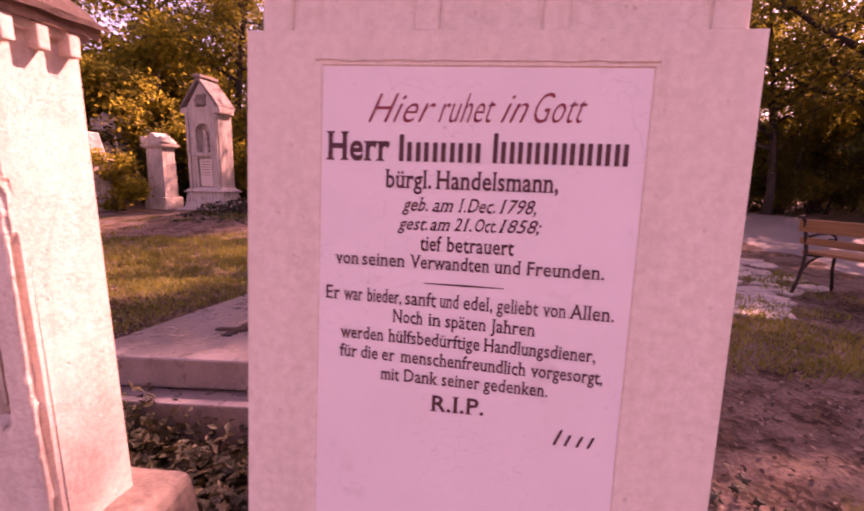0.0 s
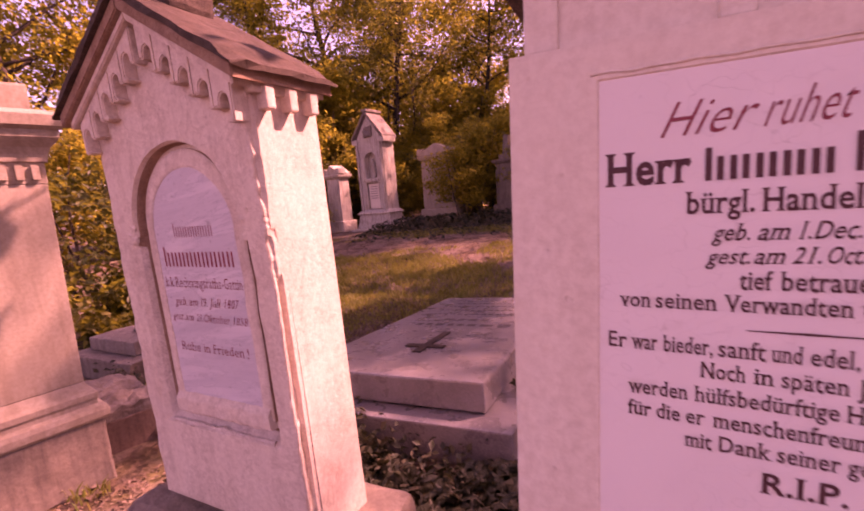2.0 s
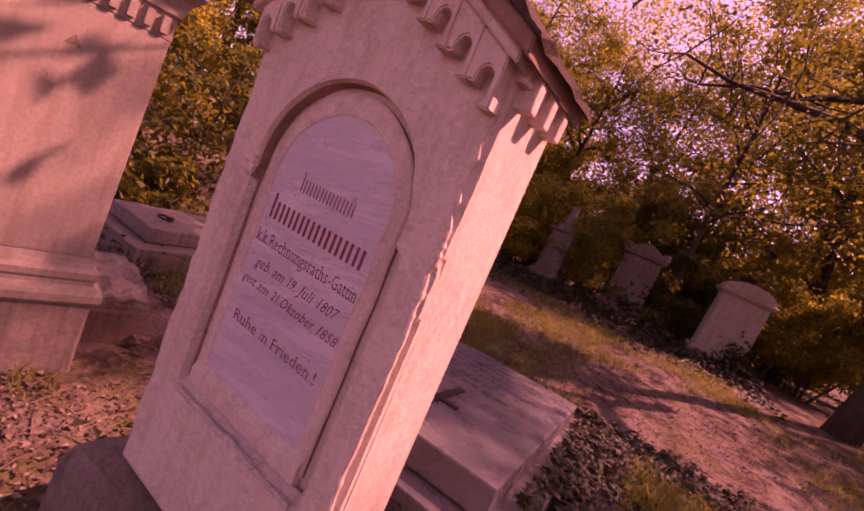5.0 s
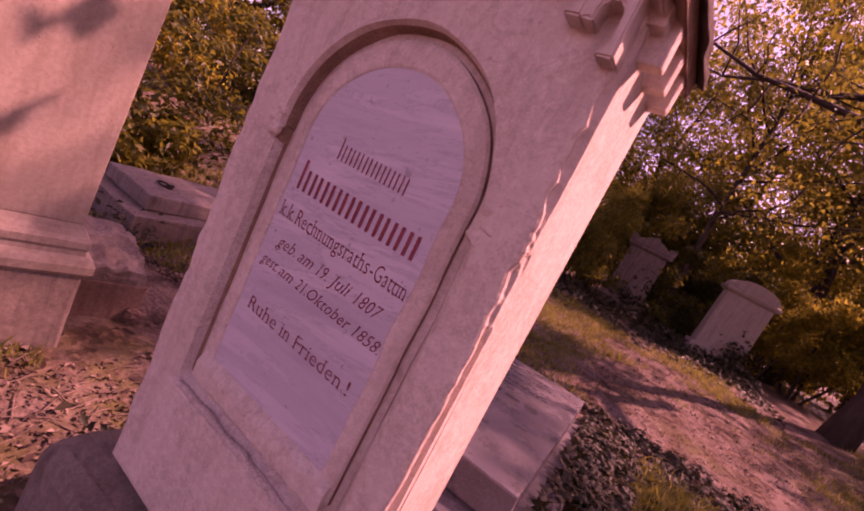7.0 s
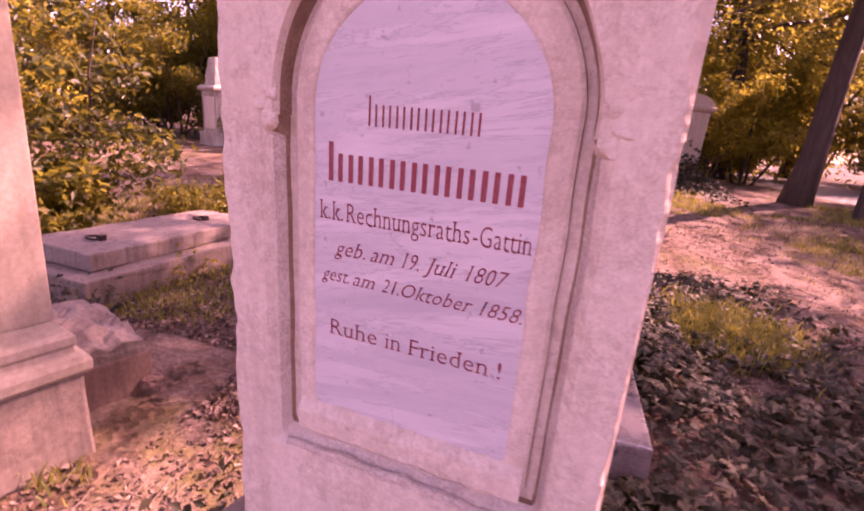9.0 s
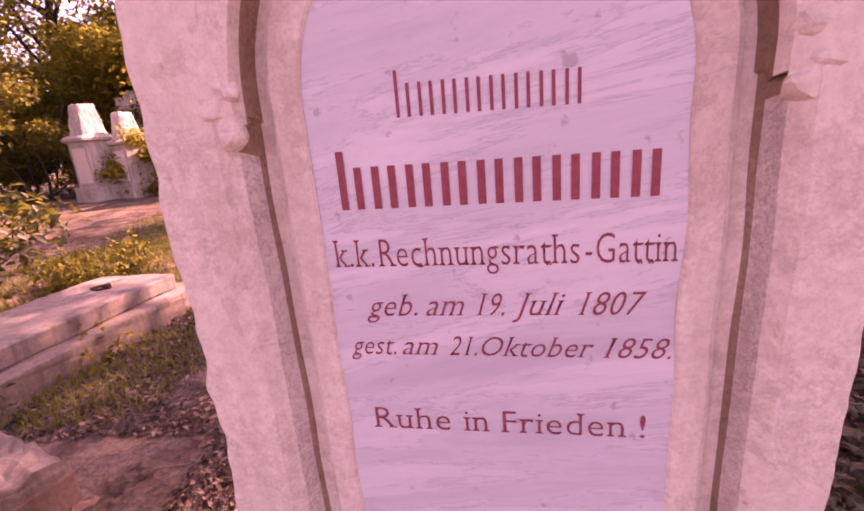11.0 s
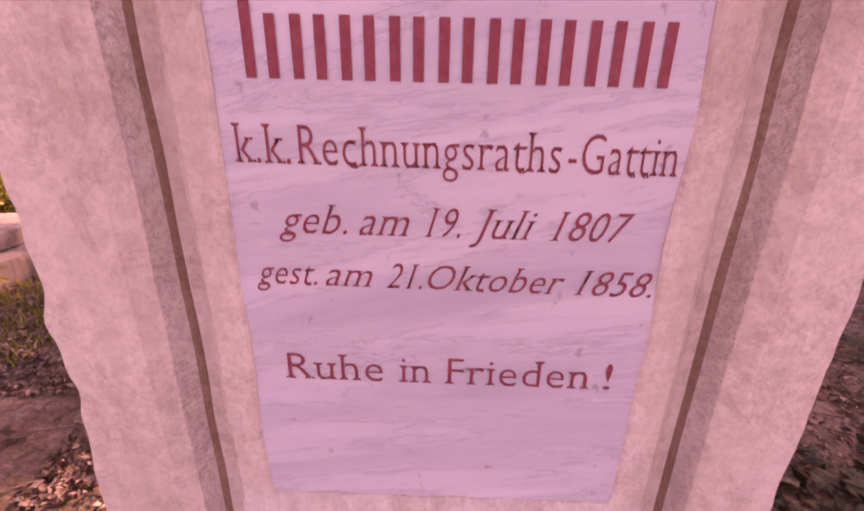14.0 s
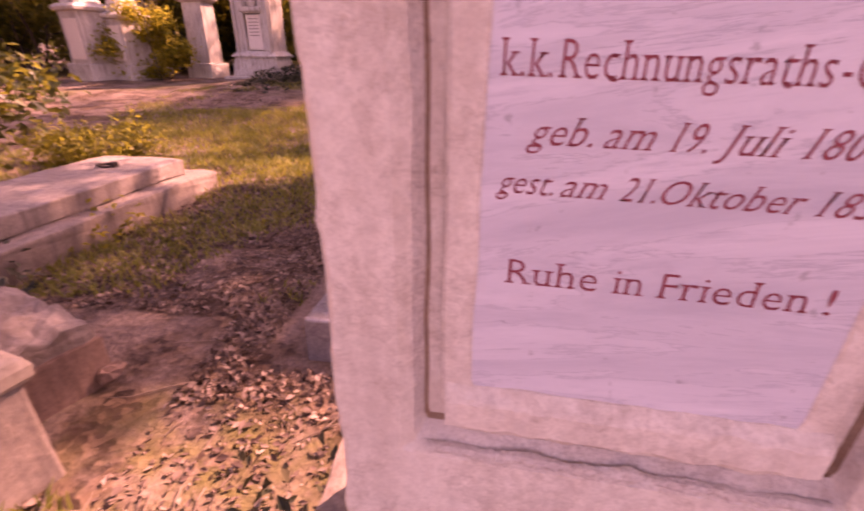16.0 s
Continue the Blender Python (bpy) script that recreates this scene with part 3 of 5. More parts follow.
def arched_gravestone():
    g = thing("gravestone", pose(-1.19, 0.981, 0, 0, 0, -8.9) @ pose(0, 0, 0, 1.2, 0, 0),
              "weathered plastered gravestone with gabled roof and arched marble tablet", "gravestone")
    hw, d, zc = 0.316, 0.225, 1.0
    low, eave, peak = 0.33, 1.50, 1.70
    part("plinth", box(-hw - 0.15, hw + 0.15, -0.11, d + 0.12, -0.12, 0.30, 0.035, 7, 0.012, 5, 0.03), DARKSTONE, g, "dark mossy plinth stone")
    # shaft: block behind, plaster coat in front with a broken edge
    part("body", prism([(-hw, 0.26), (hw + 0.006, 0.26), (hw, eave), (0, peak), (-hw, eave)], 0.035, d, 0.006), PLASTER, g)
    corners = [math.atan2(z - zc, x) for x, z in ((hw, low), (hw, eave), (0.0, peak), (-hw, eave), (-hw, low))]
    angles = sorted([math.radians(i * 1.2 - 180) for i in range(300)] + [a + e for a in corners for e in (-1e-4, 1e-4)])

    def edge(a, broken=True):
        dx, dz = math.cos(a), math.sin(a)
        c = []
        if abs(dx) > 1e-9:
            s = hw / abs(dx)
            if low - 1e-6 <= zc + s * dz <= eave + 1e-6:
                c.append(s)
        if dz < 0:
            s = (low - zc) / dz
            if abs(s * dx) <= hw + 1e-6:
                c.append(s)
        if dz > 0:
            k = (peak - eave) / hw
            s = (peak - zc) / (dz + k * abs(dx))
            if abs(s * dx) <= hw + 1e-6:
                c.append(s)
        s = min(c) if c else hw / max(abs(dx), 1e-6)
        x, z = s * dx, zc + s * dz
        if broken and x > hw - 0.002 and z < eave - 0.03:           # the broken arris
            n2 = noise.noise(Vector((0, z * 34.0, 5.2)))
            n3 = noise.noise(Vector((4, z * 90.0, 9.2)))
            cut = 0.002 + 0.003 * noise.noise(Vector((0, z * 9.0, 2.2)))
            for z0, z1, deep in ((1.405, 1.47, 0.016), (1.335, 1.405, 0.036), (1.27, 1.335, 0.042), (1.215, 1.27, 0.030), (1.095, 1.15, 0.017), (0.93, 0.96, 0.010), (0.70, 0.78, 0.008)):
                if z0 <= z < z1:
                    u = (z - z0) / (z1 - z0)
                    cut += deep * 0.22 * min(1.0, 3.0 * u + 0.2) * min(1.0, 3.0 * (1 - u) + 0.3) * (0.8 + 0.2 * math.sin(math.pi * u))
            x -= max(0.0, cut + (0.004 if z > 1.05 else 0.002) * n2 + (0.003 if z > 1.05 else 0.0012) * n3)
        if broken and x < -hw + 0.002 and z < eave - 0.03:
            x += max(0.0, 0.004 + 0.010 * noise.noise(Vector((3, z * 8.0, 1))) + 0.006 * noise.noise(Vector((3, z * 30.0, 1)))) - (0.004 if z < 0.62 else 0)
        return x, z

    def whole(a):
        x, z = edge(a, False)
        return x * 1.007, z

    b = bmesh.new()

    def loop(f, y, wob=0.0):
        out = []
        for a in angles:
            x, z = f(a)
            n = noise.noise(Vector((x * 11, z * 11, y * 40))) * wob
            r = math.hypot(x, z - zc)
            yy = y
            if f in (whole, gap, lip) and y < 0.1:
                yy = y + (0.45 if f is not lip else 0.1) * abs(whole(a)[0] - edge(a)[0])
            out.append(b.verts.new((x * (1 + n / r), yy + n * 0.6, zc + (z - zc) * (1 + n / r))))
        return out

    def ring_of(w, sp, lo):
        return lambda a: (arch_at(a, w, sp, lo, zc)[0] + 0.009, arch_at(a, w, sp, lo, zc)[1])

    def splay(w, head, sp, lo):
        """A reveal that is wider along the jambs than round the arch."""
        def f(a):
            x, z = arch_at(a, w, sp, lo, zc)
            if z > 1.165:
                x, z = arch_at(a, head, sp, lo, zc)
            return x + 0.009, z
        return f

    def mid(t):
        def f(a):
            x0, z0 = edge(a)
            x1, z1 = splay(0.246, 0.223, 1.18, 0.592)(a)
            return x0 + (x1 - x0) * t, z0 + (z1 - z0) * t
        return f

    def gap(a):
        """A dark gap where the coat has come away behind the sunny arris."""
        x, z = whole(a)
        if x > hw - 0.01 and z < 1.16:
            x -= 0.020 * min(1.0, max(0.0, 0.75 + 1.6 * noise.noise(Vector((7, z * 5.0, 3))) + 0.5 * noise.noise(Vector((7, z * 22.0, 3)))))
        return x, z

    def lip(a):
        x, z = edge(a)
        return x + (0.001 if x > 0 else 0.0), z

    ls = [loop(whole, d - 0.004), loop(whole, 0.026), loop(gap, 0.022), loop(gap, 0.013), loop(lip, 0.010), loop(edge, 0.004, 0.002), loop(mid(0.06), 0.0, 0.003), loop(mid(0.2), 0.0, 0.004), loop(mid(0.36), 0.0, 0.004), loop(mid(0.52), 0.0, 0.004), loop(mid(0.68), 0.0, 0.004), loop(mid(0.84), 0.0, 0.004), loop(splay(0.246, 0.223, 1.18, 0.592), 0.0, 0.005),
          loop(splay(0.232, 0.219, 1.18, 0.602), 0.012, 0.005), loop(splay(0.222, 0.217, 1.18, 0.622), 0.028, 0.004), loop(ring_of(0.212, 1.18, 0.632), 0.046, 0.004),
          loop(ring_of(0.206, 1.18, 0.640), 0.047, 0.004), loop(ring_of(0.203, 1.18, 0.643), 0.028, 0.003), loop(ring_of(0.198, 1.178, 0.648), 0.0245, 0.003), loop(ring_of(0.178, 1.172, 0.674), 0.0225, 0.002), loop(ring_of(0.1712, 1.170, 0.6815), 0.0225, 0.003), loop(ring_of(0.1685, 1.168, 0.6845), 0.0246, 0.0035), loop(ring_of(0.168, 1.168, 0.685), 0.040)]
    n = len(angles)
    for step, (p, q) in enumerate(zip(ls, ls[1:])):
        for i in range(n):
            j = (i + 1) % n
            # groove faces take the darker brown plaster, lower jambs the rough one
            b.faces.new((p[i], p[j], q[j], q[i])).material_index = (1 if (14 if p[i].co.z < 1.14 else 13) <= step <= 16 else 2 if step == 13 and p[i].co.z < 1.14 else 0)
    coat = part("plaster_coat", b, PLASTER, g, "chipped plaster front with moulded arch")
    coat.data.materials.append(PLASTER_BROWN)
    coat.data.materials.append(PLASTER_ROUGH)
    for f in coat.data.polygons:
        f.use_smooth = False
    # sill under the tablet: a worn slope, an upright face and a rough ledge below it
    b = bmesh.new()
    n2 = 40
    prof = ((0.036, 0.690), (0.0235, 0.686), (0.012, 0.673), (0.010, 0.668), (0.011, 0.634), (0.018, 0.624), (0.044, 0.622))
    cols = []
    for i in range(n2 + 1):
        x = -0.186 + 0.392 * i / n2
        cols.append([b.verts.new((x, yy + 0.004 * noise.noise(Vector((x * 40, yy * 90, 2))), zz + 0.004 * noise.noise(Vector((x * 34, zz * 60, 8))))) for yy, zz in prof])
    for p, q in zip(cols, cols[1:]):
        for i in range(len(prof) - 1):
            b.faces.new((p[i], p[i + 1], q[i + 1], q[i]))
    b.faces.new(cols[0])
    b.faces.new(cols[-1][::-1])
    part("sill", b, PLASTER, g, "worn sloping sill under the tablet")
    strip = []
    for i in range(91):
        x = -0.205 + 0.43 * i / 90
        r = 0.011 + 0.007 * noise.noise(Vector((x * 30, 1, 0))) + 0.004 * noise.noise(Vector((x * 110, 1, 6)))
        c = 0.599 + 0.006 * noise.noise(Vector((x * 17, 5, 0)))
        strip.append([(x, 0.008 - 0.7 * r * math.cos(q) + 0.002 * noise.noise(Vector((x * 150, q, 0))), c + 0.75 * r * math.sin(q)) for q in (-1.9, -1.1, -0.4, 0.3, 1.0, 1.8, 3.1)])
    b = rings(strip)
    part("crumbled_ledge", b, PLASTER_ROUGH, g, "crumbled plaster edge")
    # carved leaf stops where the arch springs
    for sx in (-1, 1):
        b = bmesh.new()
        for k in range(4):
            bmesh.ops.create_icosphere(b, subdivisions=2, radius=0.017 - 0.002 * k, matrix=Matrix.Translation((0.012 + sx * (0.232 + 0.012 * (k % 2)), 0.004, 1.150 + 0.020 * k)) @ Matrix.Diagonal((1.0, 0.45, 0.8, 1)))
        for v in b.verts:
            v.co += noise.noise_vector(v.co * 60) * 0.007
        part("carved_stop", b, PLASTER, g)
    # tablet
    tb = rings([[(arch_at(a, 0.1706, 1.170, 0.6825, zc)[0] + 0.009, y, arch_at(a, 0.1706, 1.170, 0.6825, zc)[1]) for a in angles] for y in (0.0255, 0.040)])
    tab = part("tablet", tb, MARBLE, g, "grey-blue veined marble tablet with engraved writing")
    y = 0.0245
    bars(-0.0729, 1.1532, 0.0951, 1.1512, 0.040, 8, y, LETTER_FADED, tab, 0.14)
    bars(-0.1382, 1.0715, 0.1615, 1.0690, 0.056, 9, y, LETTER_FADED, tab, 0.22)
    lettering("k.k. Rechnungsraths -Gattin", ((-0.1500, -0.1087), (-0.1040, 0.0895), (0.0945, 0.1740)), 1.0130, 1.0085, 0.029, y, LETTER_FADED, tab, 0.0, -0.014)
    lettering("geb. am 19. Juli 1807", ((-0.1234, -0.0696), (-0.0604, -0.0209), (-0.0093, 0.0183), (0.0256, 0.0765), (0.0880, 0.1497)), 0.9590, 0.9568, 0.024, y, LETTER_FADED, tab, 0.4, -0.010, 0.035)
    lettering("gest. am 21. Oktober 1858.", ((-0.1463, -0.0966), (-0.0898, -0.0510), (-0.0399, -0.0111), (-0.0063, 0.1041), (0.1121, 0.1737)), 0.9152, 0.9105, 0.022, y, LETTER_FADED, tab, 0.4, -0.010, 0.035)
    lettering("Ruhe in Frieden !", ((-0.1316, -0.0450), (-0.0305, -0.0024), (0.0095, 0.1368), (0.1494, 0.1548)), 0.8225, 0.8200, 0.027, y, LETTER_FADED, tab, 0.0, -0.014)
    # arcaded frieze up the gable and brackets along the side
    k = (peak - eave) / hw
    for sx in (-1, 1):
        for i in range(5):
            xa, xb = 0.012 + 0.060 * i, 0.012 + 0.060 * (i + 1)
            za, zb = peak - k * xa - 0.012, peak - k * xb - 0.012
            leg = 0.017
            bot = zb - 0.085
            pts = [(xa, za), (xa, zb - 0.050), (xa + leg * 0.5, zb - 0.046)]
            cx, r = (xa + xb) / 2 + 0.002, 0.015
            pts += [(cx - r, zb - 0.050)] + [(cx - r * math.cos(q), zb - 0.034 + r * math.sin(q)) for q in (0, 0.8, 1.57, 2.34, 3.14)]
            pts += [(cx + r, bot + 0.012), (cx + r - 0.012, bot + 0.004), (cx + r - 0.010, bot), (xb, bot), (xb, zb)]
            part("frieze_arch", prism([(sx * x, z) for x, z in pts][::sx], -0.034, 0.012, 0.003), PLASTER, g)
        for i in range(3):
            yb = 0.026 + i * 0.072
            xa, xb = sorted((sx * (hw - 0.004), sx * (hw + 0.034)))
            part("bracket", box(xa, xb, yb + 0.004, yb + 0.030, 1.434, 1.505, 0.004, 2, 0.002, i), PLASTER, g)
        xa, xb = sorted((sx * (hw - 0.004), sx * (hw + 0.022)))
        part("eaves_band", box(xa, xb, 0.004, d - 0.004, 1.470, 1.512, 0.004, 3, 0.002, 7), PLASTER, g)
    # heavy roof slabs
    for sx in (-1, 1):
        th, ov = 0.026, 0.052
        xe = hw + ov
        ze = peak - k * xe
        b = bmesh.new()
        N, M = 14, 8
        grid = {}
        for s in range(2):
            for i in range(N + 1):
                for j in range(M + 1):
                    u, v = i / N, j / M
                    x = xe * u
                    z = peak + 0.040 - (peak - ze) * u + (th if s else 0.0)
                    yy = -0.072 + (d + 0.11) * v
                    edge_n = noise.noise(Vector((x * 14, yy * 14, s * 2.0 + sx * 5)))
                    r = 0.010 if (i == N or j in (0, M)) else 0.004
                    if s and i >= N - 1:
                        z -= 0.012
                    if s and j in (0, M):
                        z -= 0.007
                    grid[s, i, j] = b.verts.new((sx * (x + (edge_n * r if i == N else 0)), yy + (edge_n * r if j in (0, M) else 0), z + edge_n * 0.004))
        for s in range(2):
            for i in range(N):
                for j in range(M):
                    b.faces.new((grid[s, i, j], grid[s, i + 1, j], grid[s, i + 1, j + 1], grid[s, i, j + 1]))
        for i in range(N):
            for j in (0, M):
                b.faces.new((grid[0, i, j], grid[0, i + 1, j], grid[1, i + 1, j], grid[1, i, j]))
        for j in range(M):
            for i in (0, N):
                b.faces.new((grid[0, i, j], grid[0, i, j + 1], grid[1, i, j + 1], grid[1, i, j]))
        part("roof_slab", b, ROOFSTONE, g, "dark mossy roof slab")
        part("roof_fillet", prism([(sx * x, z) for x, z in ((0.0, peak - 0.012), (xe - 0.034, peak - k * (xe - 0.034) - 0.012), (xe - 0.034, peak - k * (xe - 0.034) + 0.008), (0.0, peak + 0.008))][::sx], -0.046, d + 0.02, 0.003), PLASTER, g)
        part("roof_fascia", prism([(sx * x, z) for x, z in ((0.0, peak + 0.008), (xe - 0.014, peak - k * (xe - 0.014) + 0.008), (xe - 0.014, peak - k * (xe - 0.014) + 0.041), (0.0, peak + 0.041))][::sx], -0.060, d + 0.03, 0.003), PLASTER_BROWN, g)
    part("finial_stump", box(-0.07, 0.07, 0.03, 0.16, peak + 0.02, peak + 0.14, 0.015, 3, 0.008, 8), ROOFSTONE, g)


arched_gravestone()


# ---- pier-shaped gravestone ----
def pier():
    g = thing("pillar_gravestone", pose(-2.43, 1.40, 0, 0, 0, 71.0), "smooth sandstone pillar gravestone with dentil cornice and moulded base", "gravestone")
    hw, d = 0.30, 0.44
    o = Matrix.Translation((-hw, 0, 0))

    def shift(bm):
        bmesh.ops.transform(bm, matrix=o, verts=bm.verts)
        return bm
    part("plinth", shift(box(-hw - 0.045, hw + 0.045, -0.045, d + 0.045, -0.15, 0.30, 0.012, 5, 0.006, 11)), DARKSTONE, g, "dirt-splashed plinth")
    part("base_moulding", shift(moulding(hw, 0, d, [(0.05, 0.30), (0.062, 0.315), (0.064, 0.345), (0.055, 0.365), (0.030, 0.375), (0.028, 0.392), (0.036, 0.405), (0.036, 0.43), (0.02, 0.445), (0.008, 0.465), (0.0, 0.485)])), SANDSTONE, g)
    shaft = shift(box(-hw, hw, 0, d, 0.485, 1.405, 0.006, 0, 0, 0, -0.0))
    for v in shaft.verts:
        if v.co.z > 1.0:
            v.co.x += 0.012
    part("shaft", shaft, SANDSTONE, g)
    part("frieze", shift(box(-hw + 0.004, hw + 0.014, -0.002, d, 1.405, 1.50, 0.004)), SANDSTONE, g)
    for i in range(11):
        x = -hw + 0.02 + i * 0.054
        b = prism([(x, 1.42), (x + 0.030, 1.42), (x + 0.030, 1.485), (x, 1.485)], -0.018, 0.0, 0.003)
        part("dentil", shift(b), SANDSTONE, g)
    part("cornice", shift(moulding(hw + 0.01, 0, d, [(0.0, 1.495), (0.014, 1.50), (0.018, 1.53), (0.030, 1.56), (0.055, 1.59), (0.062, 1.60), (0.062, 1.63), (0.085, 1.645), (0.090, 1.69), (0.080, 1.70), (0.03, 1.72)])), SANDSTONE, g)
    part("cap", shift(box(-hw - 0.005, hw + 0.005, -0.005, d + 0.005, 1.715, 1.83, 0.012, 2, 0.003, 4)), SANDSTONE, g)
    part("incised_mark", shift(prism([(0.02, 1.245), (0.07, 1.245), (0.046, 1.285)], -0.0015, 0.002)), DARKSTONE, g, "small triangular incised mark")


pier()


# ---- granite slab on its step ----
def granite_grave():
    m = Matrix(((0.994, 0.108, 0), (-0.108, 0.994, 0), (0, 0, 1))).to_4x4()
    g = thing("grave_slab", Matrix.Translation((-0.657, 1.98, 0.324)) @ m @ pose(0, 0, 0, -3.9, 0, 0) @ pose(0, 0, 0, 0, -1.2, 0),
              "sunken grey polished granite grave slab with cross on a step", "grave")
    w, l = 1.14, 2.27
    sl = part("slab", box(-w, 0, 0, l, -0.15, 0.0, 0.012), GRANITE, g, "grey polished granite slab")
    part("step", box(-w - 0.07, 0.165, -0.145, l + 0.1, -0.40, -0.158, 0.010), GRANITE, g)
    b = bmesh.new()
    for x0, x1, ya, yb in ((-0.582, -0.530, 0.39, 0.88), (-0.687, -0.427, 0.495, 0.547)):
        merge(b, box(x0, x1, ya, yb, 0.001, 0.010 + 0.001 * (x1 - x0 > 0.1), 0.003))
    part("cross", b, IRON, sl, "dark metal cross")
    rnd = random.Random(4)
    for yy, hh, a, c in ((1.07, 0.15, -0.914, -0.202), (1.24, 0.15, -0.756, -0.382), (1.46, 0.075, -0.976, -0.185), (1.62, 0.07, -0.95, -0.22), (1.79, 0.07, -0.985, -0.16), (1.93, 0.06, -0.90, -0.30), (2.07, 0.06, -0.96, -0.26)):
        x = a
        while x < c:
            wd = rnd.uniform(0.25, 0.7) * hh
            b = bmesh.new()
            b.faces.new([b.verts.new(p) for p in ((x, yy, 0.0015), (x + wd, yy, 0.0015), (x + wd, yy + hh * 0.45, 0.0015), (x, yy + hh * 0.45, 0.0015))])
            part("engraved_bar", b, GRANITE_CUT, sl)
            x += wd + 0.22 * hh


granite_grave()


# ---- low slab with iron rings and the broken block ----
def ring_slab():
    g = thing("grave_slab", pose(-3.56, 2.47, 0.09, 0, 0, -8.5), "weathered low stone grave slab with two iron rings", "grave")
    part("slab", box(-0.66, 0, 0, 1.45, 0.065, 0.175, 0.012, 7, 0.010, 21), SLABSTONE, g)
    part("step", box(-0.78, 0.14, -0.13, 1.6, -0.18, 0.060, 0.012, 7, 0.012, 23), DARKSTONE, g)
    for x, y in ((-0.33, 0.26), (-0.34, 1.12)):
        pts = [(x + 0.055 * math.cos(q), y + 0.055 * math.sin(q), 0.187 + 0.004 * math.sin(q * 2)) for q in np.linspace(0, 2 * math.pi, 17)]
        ring = part("iron_ring", tubes("iron_ring", [(pts, [0.008] * 17)], IRON), IRON, g, "black iron lifting ring")
        part("ring_staple", box(x + 0.03, x + 0.075, y - 0.02, y + 0.02, 0.165, 0.21, 0.005), IRON, ring)


ring_slab()

blk = thing("stone_block", pose(-2.50, 1.81, 0, 0, 0, 68), "broken reddish stone block with rough crumbling top", "stone block")
part("block", box(-0.80, 0.0, 0.0, 0.52, -0.1, 0.165, 0.008, 3, 0.003, 31), REDSTONE, blk)
bb = box(-0.795, -0.006, 0.008, 0.515, 0.160, 0.255, 0.02, 17, 0.004, 32)
for v in bb.verts:
    if v.co.z > 0.175:
        e = min(v.co.y, -v.co.x, 0.12) / 0.12
        v.co.z += 0.05 * noise.noise(v.co * 9.0) + 0.035 * noise.noise(v.co * 24.0) - 0.05 * (1 - e) + 0.04 * v.co.y
        v.co += noise.noise_vector(v.co * 33.0) * 0.012
part("crumbled_top", bb, SLABSTONE, blk, "crumbling pitted top course")
chip = bmesh.new()
bmesh.ops.create_icosphere(chip, subdivisions=2, radius=0.045, matrix=Matrix.Translation((-0.02, -0.025, 0.035)) @ Matrix.Diagonal((1.0, 0.7, 0.55, 1)))
for v in chip.verts:
    v.co += noise.noise_vector(v.co * 40) * 0.02
part("broken_chip", chip, REDSTONE, blk)


# ---- far gravestones ----
def stele(x, y, turn, w, d, h, style, mat, label, lean=0.0, group="old gravestones at the edge of the wood"):
    g = thing("gravestone", pose(x, y, ground_z(x, y) - 0.02, 0, lean, turn), label, "gravestone", group)
    hw = w / 2
    s = int(abs(x * 7 + y * 3))
    pl = 0.16 * h
    part("plinth", box(-hw - 0.07, hw + 0.07, -0.07, d + 0.07, -0.1, pl, 0.02, 4, 0.012, s), mat, g)
    if style == "stack":
        part("body", box(-hw, hw, 0, d, pl, 0.62 * h, 0.012, 3, 0.008, s + 1), mat, g)
        part("panel", box(-hw * 0.7, hw * 0.7, -0.012, 0.01, pl + 0.08, 0.56 * h, 0.006), PLASTER_PALE, g)
        part("cornice", moulding(hw, 0, d, [(0.0, 0.62 * h), (0.06, 0.635 * h), (0.07, 0.66 * h), (0.0, 0.69 * h)]), mat, g)
        part("upper_block", box(-hw * 0.78, hw * 0.78, 0.03, d - 0.03, 0.685 * h, h, 0.03, 5, 0.02, s + 2, 0.08), mat, g)
        return g
    part("body", box(-hw, hw, 0, d, pl, 0.80 * h, 0.012, 4, 0.008, s + 1, 0.015), mat, g)
    part("panel", box(-hw * 0.66, hw * 0.66, -0.010, 0.02, pl + 0.10, 0.70 * h, 0.004), mat, g)
    part("cornice", moulding(hw - 0.01, 0.01, d - 0.01, [(0.0, 0.79 * h), (0.04, 0.805 * h), (0.065, 0.82 * h), (0.075, 0.845 * h), (0.03, 0.855 * h)]), mat, g)
    if style == "pediment":
        part("pediment", prism([(-hw - 0.05, 0.85 * h), (hw + 0.05, 0.85 * h), (hw + 0.05, 0.875 * h), (0, h), (-hw - 0.05, 0.875 * h)], -0.03, d + 0.03, 0.012), mat, g)
        for sx in (-1, 1):
            part("corner_scroll", box(sx * hw - 0.08, sx * hw + 0.08, -0.04, d * 0.6, 0.86 * h, 0.945 * h, 0.035, 2, 0.01, s), mat, g)
    elif style == "round":
        part("pediment", prism([(-hw - 0.03, 0.85 * h)] + [((hw + 0.03) * math.cos(q), 0.85 * h + 0.13 * h * math.sin(q)) for q in np.linspace(math.pi - 0.01, 0, 13)], -0.02, d + 0.02, 0.01), mat, g)
    elif style == "cross":
        part("upper_block", box(-hw * 0.62, hw * 0.62, 0.02, d - 0.02, 0.85 * h, 0.93 * h, 0.02, 2, 0.006, s), mat, g)
        part("finial", box(-hw * 0.28, hw * 0.28, 0.06, d - 0.06, 0.93 * h, 1.22 * h, 0.02, 3, 0.008, s, 0.03), mat, g)
    return g


